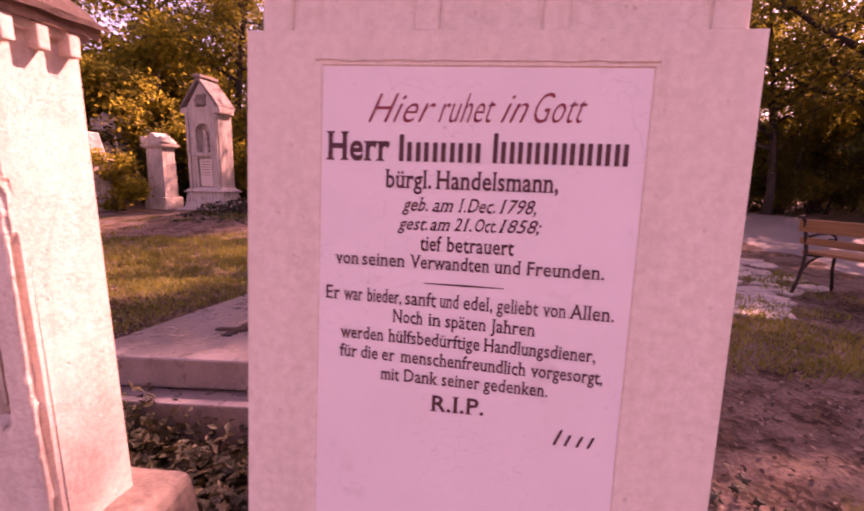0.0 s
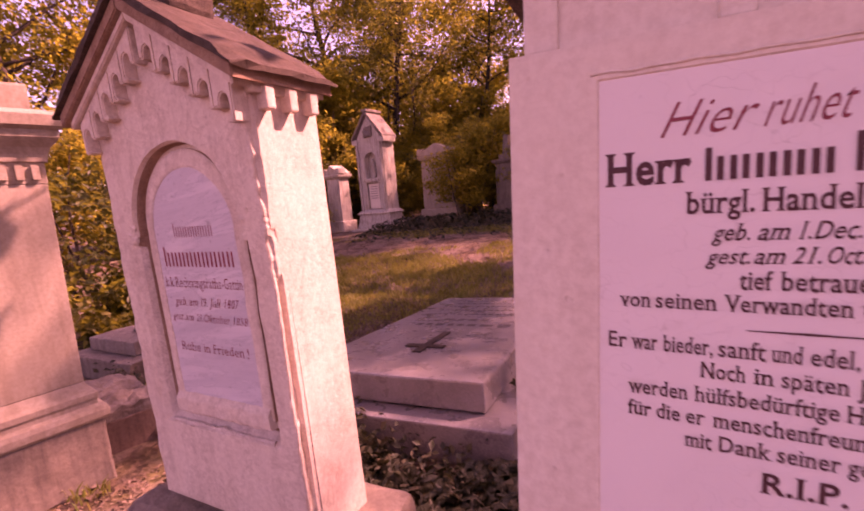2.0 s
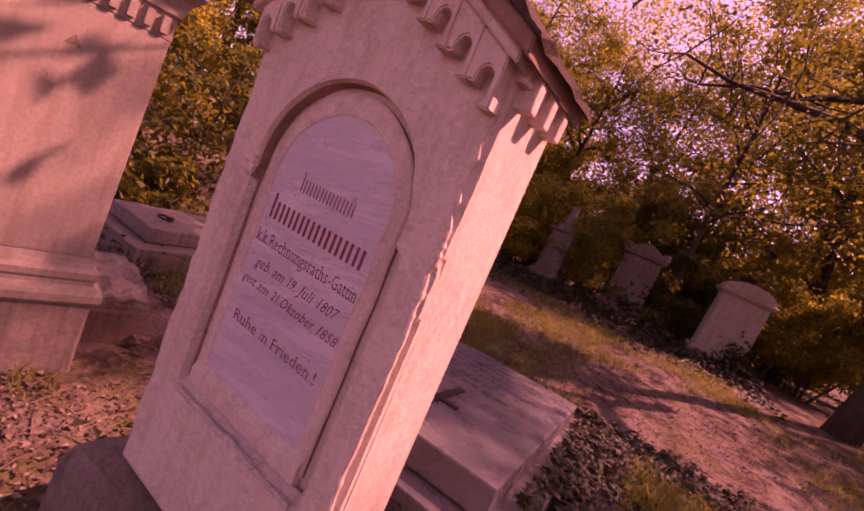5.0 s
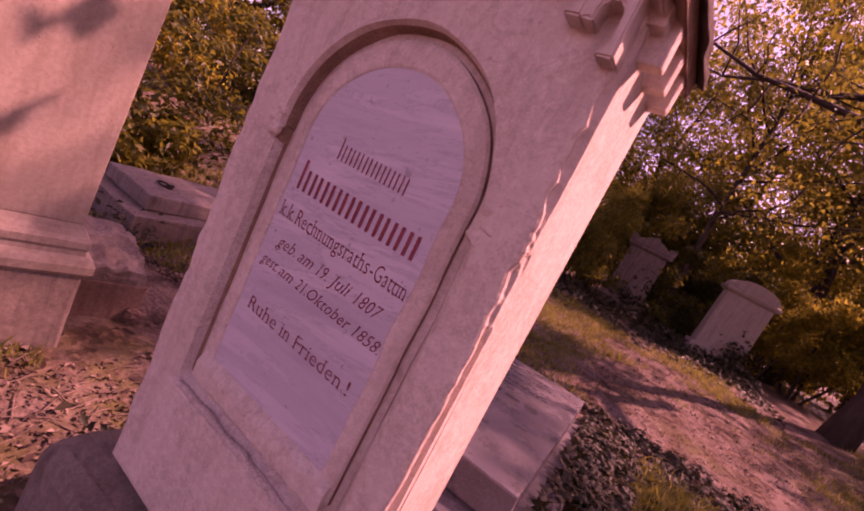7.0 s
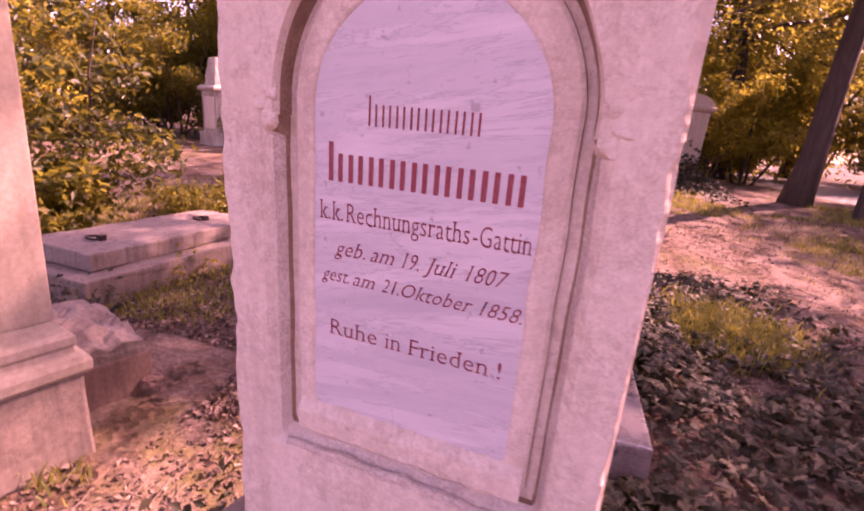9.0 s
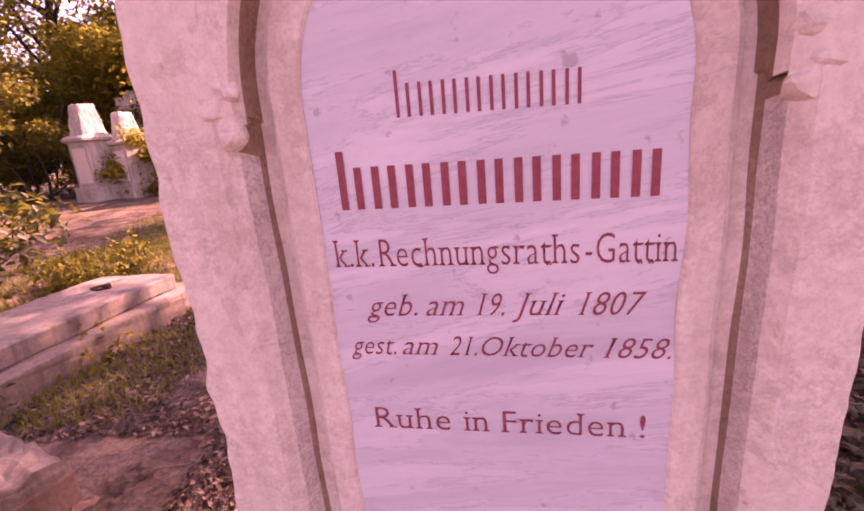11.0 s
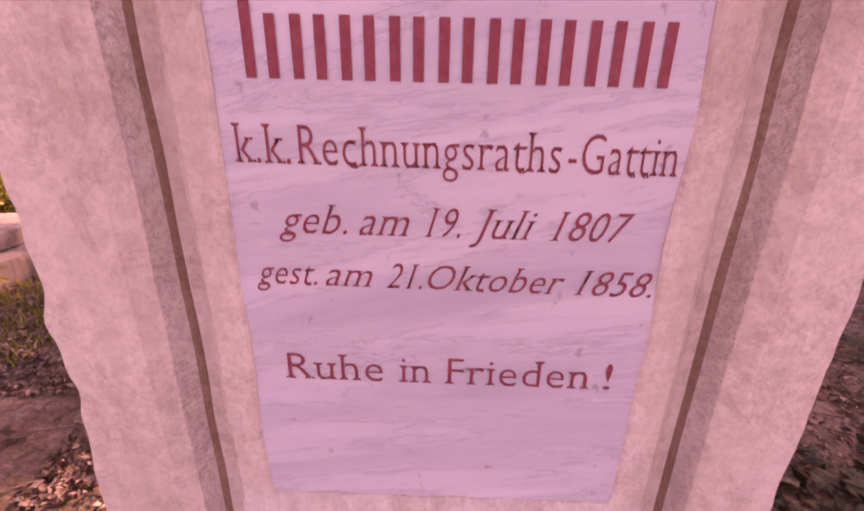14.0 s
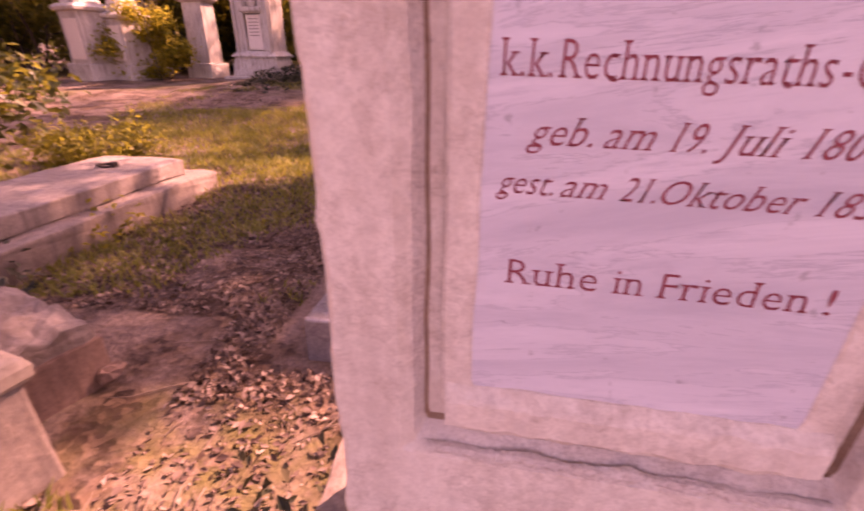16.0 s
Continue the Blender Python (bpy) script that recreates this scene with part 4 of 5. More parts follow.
stele(-3.88, 11.6, -10, 0.98, 0.42, 2.05, "pediment", SANDSTONE, "grey weathered gravestone with low pediment among ivy")
stele(-2.02, 11.4, -14, 0.60, 0.38, 1.62, "cross", DARKSTONE, "small gravestone with slender top half hidden by branches")
# darker stone on this one puts the shade under the trees into the colour
stele(-0.18, 11.4, -4, 0.86, 0.38, 1.82, "pediment", DARKSTONE, "plastered gravestone with broken pediment under ivy", 1.5)
stele(1.78, 10.6, 4, 0.90, 0.34, 1.85, "round", SANDSTONE, "pale gravestone with shallow curved top and ivy at foot", 2.0)
stele(-6.62, 10.8, -18, 0.52, 0.38, 1.80, "pediment", LIMESTONE, "slim sunlit gravestone with small pediment beside shrubs")
stele(-8.50, 11.9, -20, 0.80, 0.45, 2.4, "pediment", LIMESTONE, "gravestone overgrown with climbing leaves")
stele(-8.45, 9.8, -24, 0.62, 0.55, 1.95, "stack", LIMESTONE, "pale gravestone of stacked broken blocks")
stele(-7.78, 10.0, -24, 0.50, 0.50, 1.75, "stack", LIMESTONE, "sunlit pale gravestone of stacked blocks")
stele(-10.6, 13.0, -25, 0.75, 0.5, 2.3, "stack", LIMESTONE, "tall pale gravestone in sunlight far off")
stele(-9.5, 13.0, -25, 0.85, 0.4, 2.3, "round", LIMESTONE, "round-headed gravestone in shade far off")


def niche_monument():
    x, y = -5.30, 10.55
    g = thing("monument", pose(x, y, 0.34, 0, 0, -14), "tall gabled stone grave monument with niche and panel", "monument")
    hw, d = 0.43, 0.46
    part("base_step", box(-hw - 0.25, hw + 0.25, -0.25, d + 0.25, -0.1, 0.14, 0.02, 4, 0.012, 3), LIMESTONE, g)
    part("plinth", box(-hw - 0.12, hw + 0.12, -0.12, d + 0.12, 0.14, 0.52, 0.03, 4, 0.014, 4, 0.07), LIMESTONE, g)
    b = bmesh.new()
    nw = 0.19
    for q in ((-hw, -nw, 0.52, 2.35), (nw, hw, 0.52, 2.35), (-nw, nw, 0.52, 0.62), (-nw, nw, 1.30, 1.42), (-nw, nw, 2.06, 2.35)):
        merge(b, box(q[0], q[1], 0, 0.16, q[2], q[3], 0.0))
    merge(b, box(-hw, hw, 0.16, d, 0.52, 2.35, 0.012))
    part("body", b, LIMESTONE, g)
    part("niche_head", prism([(-nw, 2.10)] + [(nw * math.cos(q), 1.88 + nw * math.sin(q)) for q in np.linspace(math.pi, 0, 13)] + [(nw, 2.10)], -0.004, 0.15), LIMESTONE, g)
    pan = part("panel", box(-0.165, 0.165, 0.04, 0.15, 0.64, 1.28, 0.01), PLASTER_PALE, g, "pale inscribed panel")
    for i in range(6):
        part("inscription_line", box(-0.11, 0.11, 0.035, 0.042, 1.20 - i * 0.06, 1.215 - i * 0.06, 0.0), DARKSTONE, pan)
    for sx in (-1, 1):
        part("corner_column", raw_mesh("corner_column", *[[tuple(p) for p in q] if k == 0 else q for k, q in enumerate(tube([(sx * (hw - 0.05), -0.03, 0.56), (sx * (hw - 0.05), -0.03, 2.26)], [0.036, 0.032], 10))], LIMESTONE), LIMESTONE, g)
        part("shoulder", box(sx * hw - 0.09, sx * hw + 0.09, -0.05, d, 2.28, 2.42, 0.02, 2, 0.01, 5), LIMESTONE, g)
        th = 0.075
        pts = [(0, 3.00), (sx * (hw + 0.08), 2.38), (sx * (hw + 0.08), 2.38 + th), (0, 3.00 + th * 1.4)]
        part("roof_slab", prism(pts[::sx], -0.07, d + 0.06, 0.01), SLABSTONE, g, "dark weathered roof slab")
    part("gable", prism([(-hw - 0.02, 2.35), (hw + 0.02, 2.35), (0, 2.97)], 0.0, d, 0.004), LIMESTONE, g)
    part("relief_ornament", box(-0.14, 0.14, -0.04, 0.02, 2.44, 2.70, 0.03, 5, 0.045, 9), SLABSTONE, g, "weathered carved relief")
    part("niche_sill", box(-0.24, 0.24, -0.05, 0.02, 1.33, 1.40, 0.012), LIMESTONE, g)
    part("base_moulding", moulding(hw, 0.0, d, [(0.09, 0.50), (0.10, 0.53), (0.06, 0.56), (0.02, 0.60), (0.0, 0.62)]), LIMESTONE, g)
    part("ridge_cap", box(-0.09, 0.09, -0.08, d + 0.07, 3.06, 3.13, 0.015, 3, 0.012, 6), SLABSTONE, g)
    st = bmesh.new()
    for z, r, yy in ((0.10, 0.085, 0), (0.22, 0.075, 0), (0.34, 0.07, -0.01), (0.46, 0.042, -0.02)):
        bmesh.ops.create_icosphere(st, subdivisions=2, radius=r, matrix=Matrix.Translation((0.01, yy, z)) @ Matrix.Diagonal((1, 0.7, 1.3, 1)))
    s = new("statue", mesh_of("statue", st))
    s.data.materials.append(LIMESTONE)
    s.matrix_basis = g.matrix_basis @ pose(0, 0.09, 1.40)
    tagged(s, "small weathered stone figure standing in a niche", "statue")


niche_monument()


# ---- bench, flagstones, post ----
def bench():
    g = thing("park_bench", pose(3.84, 4.62, ground_z(3.84, 4.62), 0, 0, 11.0), "wooden park bench with black cast-iron scroll ends", "bench")
    L = 1.75
    for y in (0.0, -L + 0.1):
        lines = [([(-0.05, y, 0.80), (-0.055, y, 0.815), (-0.02, y, 0.82), (0.02, y, 0.76), (0.05, y, 0.62), (0.085, y, 0.44), (0.07, y, 0.30), (0.02, y, 0.12), (-0.03, y, 0.01)], [0.018] * 9),
                 ([(0.085, y, 0.42), (0.25, y, 0.395), (0.42, y, 0.42), (0.47, y, 0.40), (0.46, y, 0.25), (0.50, y, 0.01)], [0.017] * 6),
                 ([(0.07, y, 0.60), (0.2, y, 0.63), (0.36, y, 0.64), (0.44, y, 0.60), (0.45, y, 0.54), (0.40, y, 0.50), (0.35, y, 0.53), (0.36, y, 0.57), (0.40, y, 0.57)], [0.014] * 9),
                 ([(0.05, y, 0.22), (0.14, y, 0.34), (0.25, y, 0.385)], [0.012] * 3)]
        part("iron_end", tubes("iron_end", lines, IRON), IRON, g, "black cast-iron end frame")
    for i in range(5):
        x = 0.10 + i * 0.075
        part("seat_slat", box(x, x + 0.062, -L, 0.06, 0.425, 0.455, 0.006), WOOD, g)
    part("back_slat", box(0.015, 0.045, -L, 0.06, 0.66, 0.79, 0.008), WOOD, g)
    part("back_slat", box(0.05, 0.08, -L, 0.06, 0.53, 0.60, 0.008), WOOD, g)


bench()

pav = tagged(new("pavement"), "broken pale flagstones sunk beside the bench", "paving", kind="structure")
rnd = random.Random(12)
for i in range(46):
    u = rnd.random()
    x, y = 3.0 + 1.35 * u + rnd.gauss(0, 0.22), 3.7 + 2.6 * u + rnd.gauss(0, 0.22)
    if 3.6 < x < 4.5 and 2.8 < y < 4.7 and rnd.random() < 0.6:
        continue
    n = rnd.randint(5, 7)
    r = rnd.uniform(0.09, 0.24)
    z = bumpy_z(x, y)
    pts = [(r * rnd.uniform(0.7, 1.15) * math.cos(q), 0.75 * r * rnd.uniform(0.7, 1.15) * math.sin(q)) for q in [2 * math.pi * k / n for k in range(n)]]
    b = rings([[(a, c, -0.05) for a, c in pts], [(a, c, 0.012) for a, c in pts], [(a * 0.94, c * 0.94, 0.02) for a, c in pts]])
    f = part("flagstone", b, FLAG, pav)
    f.matrix_basis = pose(x, y, z, rnd.uniform(-3, 3), rnd.uniform(-3, 3), rnd.uniform(0, 360))

post = thing("wooden_post", pose(3.92, 8.42, ground_z(3.92, 8.42), 0, 3, 10), "dark weathered wooden post at the path", "post")
part("post", box(-0.06, 0.06, -0.06, 0.06, -0.1, 1.15, 0.01, 3, 0.004, 2), BARK, post)


# ---- trees, shrubs and ground cover ----
def leaves_mesh(name, centres, size, mat, seed, flat=0.0, ratio=0.55):
    """One small folded leaf at each centre; flat 1 lays them level."""
    r = np.random.RandomState(seed)
    c = np.asarray(centres, float)
    n = len(c)
    nor = r.normal(size=(n, 3))
    nor[:, 2] = np.abs(nor[:, 2]) + 0.4
    nor[:, :2] *= (1 - flat)
    nor /= np.linalg.norm(nor, axis=1)[:, None]
    t = r.normal(size=(n, 3))
    t -= nor * (t * nor).sum(1)[:, None]
    t /= np.linalg.norm(t, axis=1)[:, None]
    b = np.cross(nor, t)
    s = (size * r.uniform(0.65, 1.35, n))[:, None]
    w = s * ratio * 0.5
    v = np.empty((n, 4, 3))
    v[:, 0] = c - t * s * 0.5
    v[:, 1] = c - b * w + nor * s * 0.12
    v[:, 2] = c + t * s * 0.5 - nor * s * 0.08
    v[:, 3] = c + b * w + nor * s * 0.12
    i = np.arange(n)[:, None] * 4
    f = np.concatenate([i + np.array([[0, 1, 2]]), i + np.array([[0, 2, 3]])], 1).reshape(-1, 3)
    me = bpy.data.meshes.new(name)
    me.vertices.add(n * 4)
    me.vertices.foreach_set("co", v.ravel())
    me.loops.add(n * 6)
    me.loops.foreach_set("vertex_index", f.ravel().astype(np.int32))
    me.polygons.add(n * 2)
    me.polygons.foreach_set("loop_start", np.arange(0, n * 6, 3, dtype=np.int32))
    me.materials.append(mat)
    me.update()
    me.validate()
    return me


def wander(r, p, d, length, steps, bend, lift=0.0):
    pts = [Vector(p)]
    d = Vector(d).normalized()
    for _ in range(steps):
        d = (d + Vector(r.normal(0, bend, 3)) + Vector((0, 0, lift))).normalized()
        pts.append(pts[-1] + d * (length / steps))
    return pts


def tree(name, m, seed, h, radius, base, reach, limbs, per_twig, leaf, mat, label, category, lean=(0, 0), trunks=1, extra=(), group="", bow=(0, 0)):
    r = np.random.RandomState(seed)
    g = thing(name, m, label, category, group)
    lines, tips = [], []
    for k in range(trunks):
        a = 2 * math.pi * k / trunks + 0.7
        d = Vector((lean[0] + (0.35 * math.cos(a) if trunks > 1 else 0), lean[1] + (0.35 * math.sin(a) if trunks > 1 else 0), 1))
        n = 9
        tr = wander(r, (0.12 * math.cos(a) if trunks > 1 else 0, 0.12 * math.sin(a) if trunks > 1 else 0, -0.15), d, h, n, 0.06, 0.03)
        tr = [p + Vector((bow[0], bow[1], 0)) * (i / n) ** 2 for i, p in enumerate(tr)]
        rad = [radius * (1 - 0.85 * i / n) + (radius * 0.35 if i == 0 else 0) for i in range(n + 1)]
        lines.append((tr, rad))
        starts = []
        for i in range(limbs // trunks):
            u = base + (1 - base) * (i + r.rand()) / (limbs // trunks)
            q = min(u * n, n - 0.01)
            p = tr[int(q)].lerp(tr[int(q) + 1], q - int(q))
            w = r.uniform(0, 2 * math.pi)
            ln = reach * (1.15 - 0.65 * (u - base) / (1 - base)) * r.uniform(0.7, 1.15)
            starts.append((p, Vector((math.cos(w), math.sin(w), r.uniform(0.1, 0.7))), ln, rad[int(q)] * 0.5))
        if k == 0:
            starts += [(tr[0].lerp(tr[-1], e[0]), Vector(e[1]), e[2], radius * 0.45) for e in extra]
        for p, d2, ln, r0 in starts:
            lm = wander(r, p, d2, ln, 6, 0.14, 0.03)
            lines.append((lm, [r0 * (1 - 0.8 * i / 6) for i in range(7)]))
            for j in range(2, 7):
                for _ in range(2 if j < 6 else 3):
                    tw = wander(r, lm[j], Vector(r.normal(0, 1, 3)) + d2 * 0.5, ln * r.uniform(0.18, 0.36), 3, 0.25, 0.0)
                    lines.append((tw, [r0 * 0.18, r0 * 0.14, r0 * 0.1, r0 * 0.05]))
                    tips += tw[1:]
    part("trunk", tubes("trunk", lines, BARK, 6), BARK, g)
    t = np.array([tuple(p) for p in tips])
    c = np.repeat(t, per_twig, 0)
    c = c + r.normal(size=c.shape) * np.array([1, 1, 0.6]) * (0.055 * reach + 0.07)
    c = c[c[:, 2] > 0.05]
    part("crown", leaves_mesh("crown", c, leaf, mat, seed), mat, g)
    return g


R = random.Random(5)


def at(x, y, turn=None, s=1.0, dz=0.0):
    return pose(x, y, ground_z(x, y) - 0.03 + dz, 0, 0, R.uniform(0, 360) if turn is None else turn) @ Matrix.Diagonal((s, s, s, 1))


# the dark-stemmed tree whose low limb reaches across
# its bow and some higher limbs are added to shade pillar and left ground
tree("tree", at(3.55, 9.5, 0), 3, 8.8, 0.21, 0.5, 1.7, 26, 16, 0.10, LEAF_DARK, "large tree with dark trunk and low spreading limb", "tree", lean=(-0.02, -0.03), bow=(-0.2, -2.0),
     extra=((0.46, (-1, -0.25, 0.12), 4.6), (0.58, (-1, 0.1, 0.15), 4.2), (0.66, (-1, -0.15, 0.1), 4.4), (0.40, (-0.8, -0.9, 0.25), 3.2), (0.5, (0.9, -0.7, 0.2), 3.0), (0.75, (-0.5, -0.8, 0.1), 2.6), (0.72, (-1, -0.3, 0.05), 3.2)))
# slender tree behind the gravestones
slim = tree("tree", at(0.77, 11.9, 40), 8, 9.4, 0.09, 0.30, 2.5, 28, 15, 0.09, LEAF, "slender young tree with crooked dark stem", "tree")

tall = tree("tree", at(-6.6, 15.5), 11, 9.5, 0.17, 0.20, 2.9, 26, 18, 0.115, LEAF, "tall leafy tree at the edge of the wood", "tree", group="trees of the wood")
tall2 = tree("tree", at(4.6, 17.5), 12, 8.6, 0.15, 0.16, 2.8, 26, 18, 0.115, LEAF_GOLD, "tall leafy tree with the sun's gold put into its leaf colour", "tree", group="trees of the wood")
bush = tree("shrub", at(-2.9, 12.9), 21, 2.6, 0.035, 0.08, 1.25, 20, 22, 0.085, LEAF_GOLD, "dense yellow-green leafy shrub", "shrub", trunks=4, group="shrubs at the edge of the wood")
bush2 = tree("shrub", at(0.4, 13.2), 22, 3.2, 0.04, 0.08, 1.4, 20, 22, 0.085, LEAF, "dense green leafy shrub", "shrub", trunks=4, group="shrubs at the edge of the wood")
bush3 = tree("shrub", at(-7.4, 12.2), 23, 2.0, 0.03, 0.08, 1.0, 20, 22, 0.08, LEAF_DARK, "dark green leafy shrub", "shrub", trunks=4, group="shrubs at the edge of the wood")

# trees round about; several far right are unseen, added to dapple the sun
for k, (x, y, s) in enumerate(((-3.8, 18.6, 1.0), (4.3, 15.4, 1.1), (2.6, 20.0, 1.2), (-1.2, 19.5, 1.1), (-5.0, 20.5, 1.2), (-9.8, 17.5, 1.3), (-12.8, 15.5, 1.35), (-15.5, 12.0, 1.45),
                               (-14.0, 8.0, 1.3), (-12.5, 4.0, 0.9), (-14.0, -1.0, 1.0), (8.5, 20.5, 1.1), (12.5, 18.0, 1.0), (11.5, 13.5, 0.9),
                               (12.0, 8.0, 1.0), (11.0, 3.2, 0.95), (11.5, -3.0, 1.0), (8.5, 24.0, 1.3), (-9.0, 22.5, 1.2), (6.6, 15.2, 0.75), (10.6, 4.6, 1.0), (10.2, 10.2, 1.3), (10.0, 1.6, 1.2), (8.9, 12.0, 0.7), (14.5, 11.0, 1.5), (14.0, 6.0, 1.5))):
    copy_thing(tall if k % 2 else tall2, at(x, y, None, s * R.uniform(0.92, 1.08)))
for k, (x, y, s) in enumerate(((-4.7, 12.7, 0.65), (-1.1, 12.6, 0.95), (1.6, 12.8, 1.05), (2.9, 12.3, 0.85), (-5.9, 13.2, 0.7), (-7.2, 13.4, 1.1), (-9.2, 14.2, 1.1), (-11.4, 13.6, 1.0), (-3.8, 14.2, 1.2),
                               (-2.0, 14.6, 1.25), (0.2, 15.0, 1.25), (2.2, 14.8, 1.25), (4.4, 13.8, 1.1), (-10.4, 11.0, 0.9), (-11.0, 8.6, 1.0), (-9.8, 6.0, 1.0), (-10.6, 3.4, 1.1), (-5.6, 16.0, 1.4),
                               (-8.0, 16.5, 1.4), (9.6, 12.5, 1.0), (10.4, 9.6, 1.0), (10.2, 6.6, 0.9), (10.0, 15.8, 1.1), (5.6, 19.0, 1.4), (8.0, 18.0, 1.3), (-13.0, 10.5, 1.3), (-12.5, 12.6, 1.3), (12.0, 20.5, 1.6), (9.6, 14.0, 1.2), (10.8, 12.6, 1.2), (12.0, 11.6, 1.3), (13.2, 14.4, 1.5), (12.4, 16.4, 1.4), (15.0, 16.0, 1.7), (15.4, 12.6, 1.7), (11.0, 18.2, 1.4), (17.5, 14.5, 1.8), (16.5, 19.0, 1.9), (14.0, 21.0, 1.8), (5.2, 25.4, 1.7), (7.0, 26.0, 1.9), (8.8, 25.2, 1.8), (6.2, 28.5, 2.2), (9.8, 27.5, 2.2), (4.0, 23.0, 1.6))):
    copy_thing((bush, bush2, bush3)[k % 3], at(x, y, None, s * R.uniform(0.9, 1.1)))
for x, y, s in ((-7.7, 13.2, 1.5), (-6.4, 13.6, 1.2), (-9.4, 13.9, 1.6), (-8.7, 15.0, 2.0), (-6.8, 15.2, 1.7), (-4.2, 16.2, 1.7), (-10.6, 15.6, 2.1)):
    copy_thing(bush, at(x, y, None, s))
# the wood behind: leaf masses closing the distance
rf = np.random.RandomState(77)
cl = []
for i in range(420):
    a, rr, zz = rf.uniform(0, 2 * np.pi), rf.uniform(23, 36), rf.uniform(0.2, 11.0) * (0.55 + 0.45 * rf.rand())
    cl.append(np.array([rr * np.cos(a), 6 + rr * np.sin(a), zz]) + rf.normal(size=(150, 3)) * np.array([1.5, 1.5, 0.9]))
cl = np.concatenate(cl)
cl = cl[(cl[:, 1] > 2) | (cl[:, 2] < 2.2)]
tagged(new("far_wood", leaves_mesh("far_wood", cl, 0.34, LEAF_DARK, 78)), "dense green wood closing the distance", "wood", kind="stuff")
rg = np.random.RandomState(79)
cg = []
for i in range(430):
    x, y, z = rg.uniform(-9.5, 7.5), rg.uniform(15.5, 22.5), rg.uniform(0.3, 12.5)
    cg.append(np.array([x, y, z]) + rg.normal(size=(120, 3)) * np.array([0.75, 0.75, 0.42]))
tagged(new("thicket", leaves_mesh("thicket", np.concatenate(cg), 0.15, LEAF_GOLD, 80)), "sunlit yellow-green thicket behind the old gravestones", "thicket", kind="stuff")
# unseen high crowns, added to keep sky light off the graves
tree("tree", at(1.3, -2.5, 0), 51, 8.5, 0.26, 0.5, 4.3, 26, 17, 0.13, LEAF_DARK, "broad unseen tree added to shade the graves", "tree")
tree("tree", at(-4.3, -0.9, 0), 52, 8.5, 0.26, 0.5, 4.3, 26, 17, 0.13, LEAF_DARK, "broad unseen tree added to shade the graves", "tree")
# thin branches before the old gravestones
tree("shrub", at(-3.05, 10.9, 30), 53, 1.9, 0.02, 0.2, 0.85, 12, 12, 0.07, LEAF_GOLD, "thin branching shrub before old gravestones", "shrub", trunks=2)
tree("shrub", at(-0.85, 10.9, 10), 54, 2.2, 0.02, 0.15, 0.8, 14, 14, 0.07, LEAF, "thin branching shrub before old gravestones", "shrub", trunks=2)
tree("shrub", at(-3.1, 11.9, 70), 55, 2.6, 0.025, 0.1, 1.0, 14, 16, 0.075, LEAF_GOLD, "leafy shrub between old gravestones", "shrub", trunks=3)
tree("shrub", at(0.75, 11.5, 70), 56, 1.3, 0.015, 0.1, 0.6, 12, 14, 0.07, LEAF_DARK, "leafy shrub between old gravestones", "shrub", trunks=3)
# shrubs beside the low slab
tree("shrub", at(-5.35, 3.55, 0), 31, 2.1, 0.028, 0.12, 0.95, 16, 9, 0.085, LEAF_DARK, "open leafy shrub with thin branches near a grave slab", "shrub", trunks=3)
tree("shrub", at(-4.75, 3.0, 60), 33, 0.75, 0.012, 0.15, 0.42, 12, 7, 0.085, LEAF, "low broad-leaved shrub beside a grave slab", "shrub", trunks=3)
tree("shrub", at(-4.55, 4.55, 20), 34, 0.5, 0.010, 0.15, 0.32, 12, 6, 0.05, LEAF, "thin low shrub behind a grave slab", "shrub", trunks=3)
tree("shrub", at(-7.15, 10.15, 20), 35, 1.35, 0.014, 0.12, 0.7, 14, 12, 0.08, LEAF_GOLD, "sunlit low shrub before old gravestones", "shrub", trunks=3)


# weeds at the feet of the stones
for k, (x, y, h) in enumerate(((-1.62, 1.42, 0.12), (-1.28, 1.66, 0.34), (-0.98, 1.70, 0.26), (-3.42, 2.95, 0.22), (-3.45, 2.35, 0.25))):
    tree("weed", at(x, y, 70 * k), 60 + k, h, 0.004, 0.15, 0.16, 8, 3, 0.045, LEAF_GOLD if k == 3 else IVY, "small leafy weed growing beside a grave", "weed", trunks=2, group="weeds beside graves")


def scatter(n, seed, where):
    r = random.Random(seed)
    out = []
    while len(out) < n:
        p = where(r)
        if p is not None:
            out.append(p)
    return out


def off_stones(x, y):
    """Whether the ground is free here."""
    if -0.42 < x < 0.48 and 0.45 < y < 1.05:
        return False
    if -1.70 < x < -0.70 and 0.80 < y < 1.35:
        return False
    if -3.15 < x < -2.25 and 1.35 < y < 2.2:
        return False
    u = y - 1.9
    if -2.05 + 0.108 * u < x < -0.45 + 0.108 * u and 1.85 < y < 4.4:
        return False
    if -4.4 < x < -3.4 and 2.3 < y < 4.1:
        return False
    return x < 4.7


def litter_where(r):
    x, y = r.uniform(-5.5, 4.4), 0.2 + 8.0 * r.random() ** 1.4
    return (x, y, bumpy_z(x, y) + 0.006 + 0.012 * r.random()) if off_stones(x, y) else None


def crumbs_where(r):
    x, y = r.uniform(-3.4, 0.9), r.uniform(0.2, 3.2)
    return (x, y, bumpy_z(x, y) + 0.003 + 0.008 * r.random()) if off_stones(x, y) else None


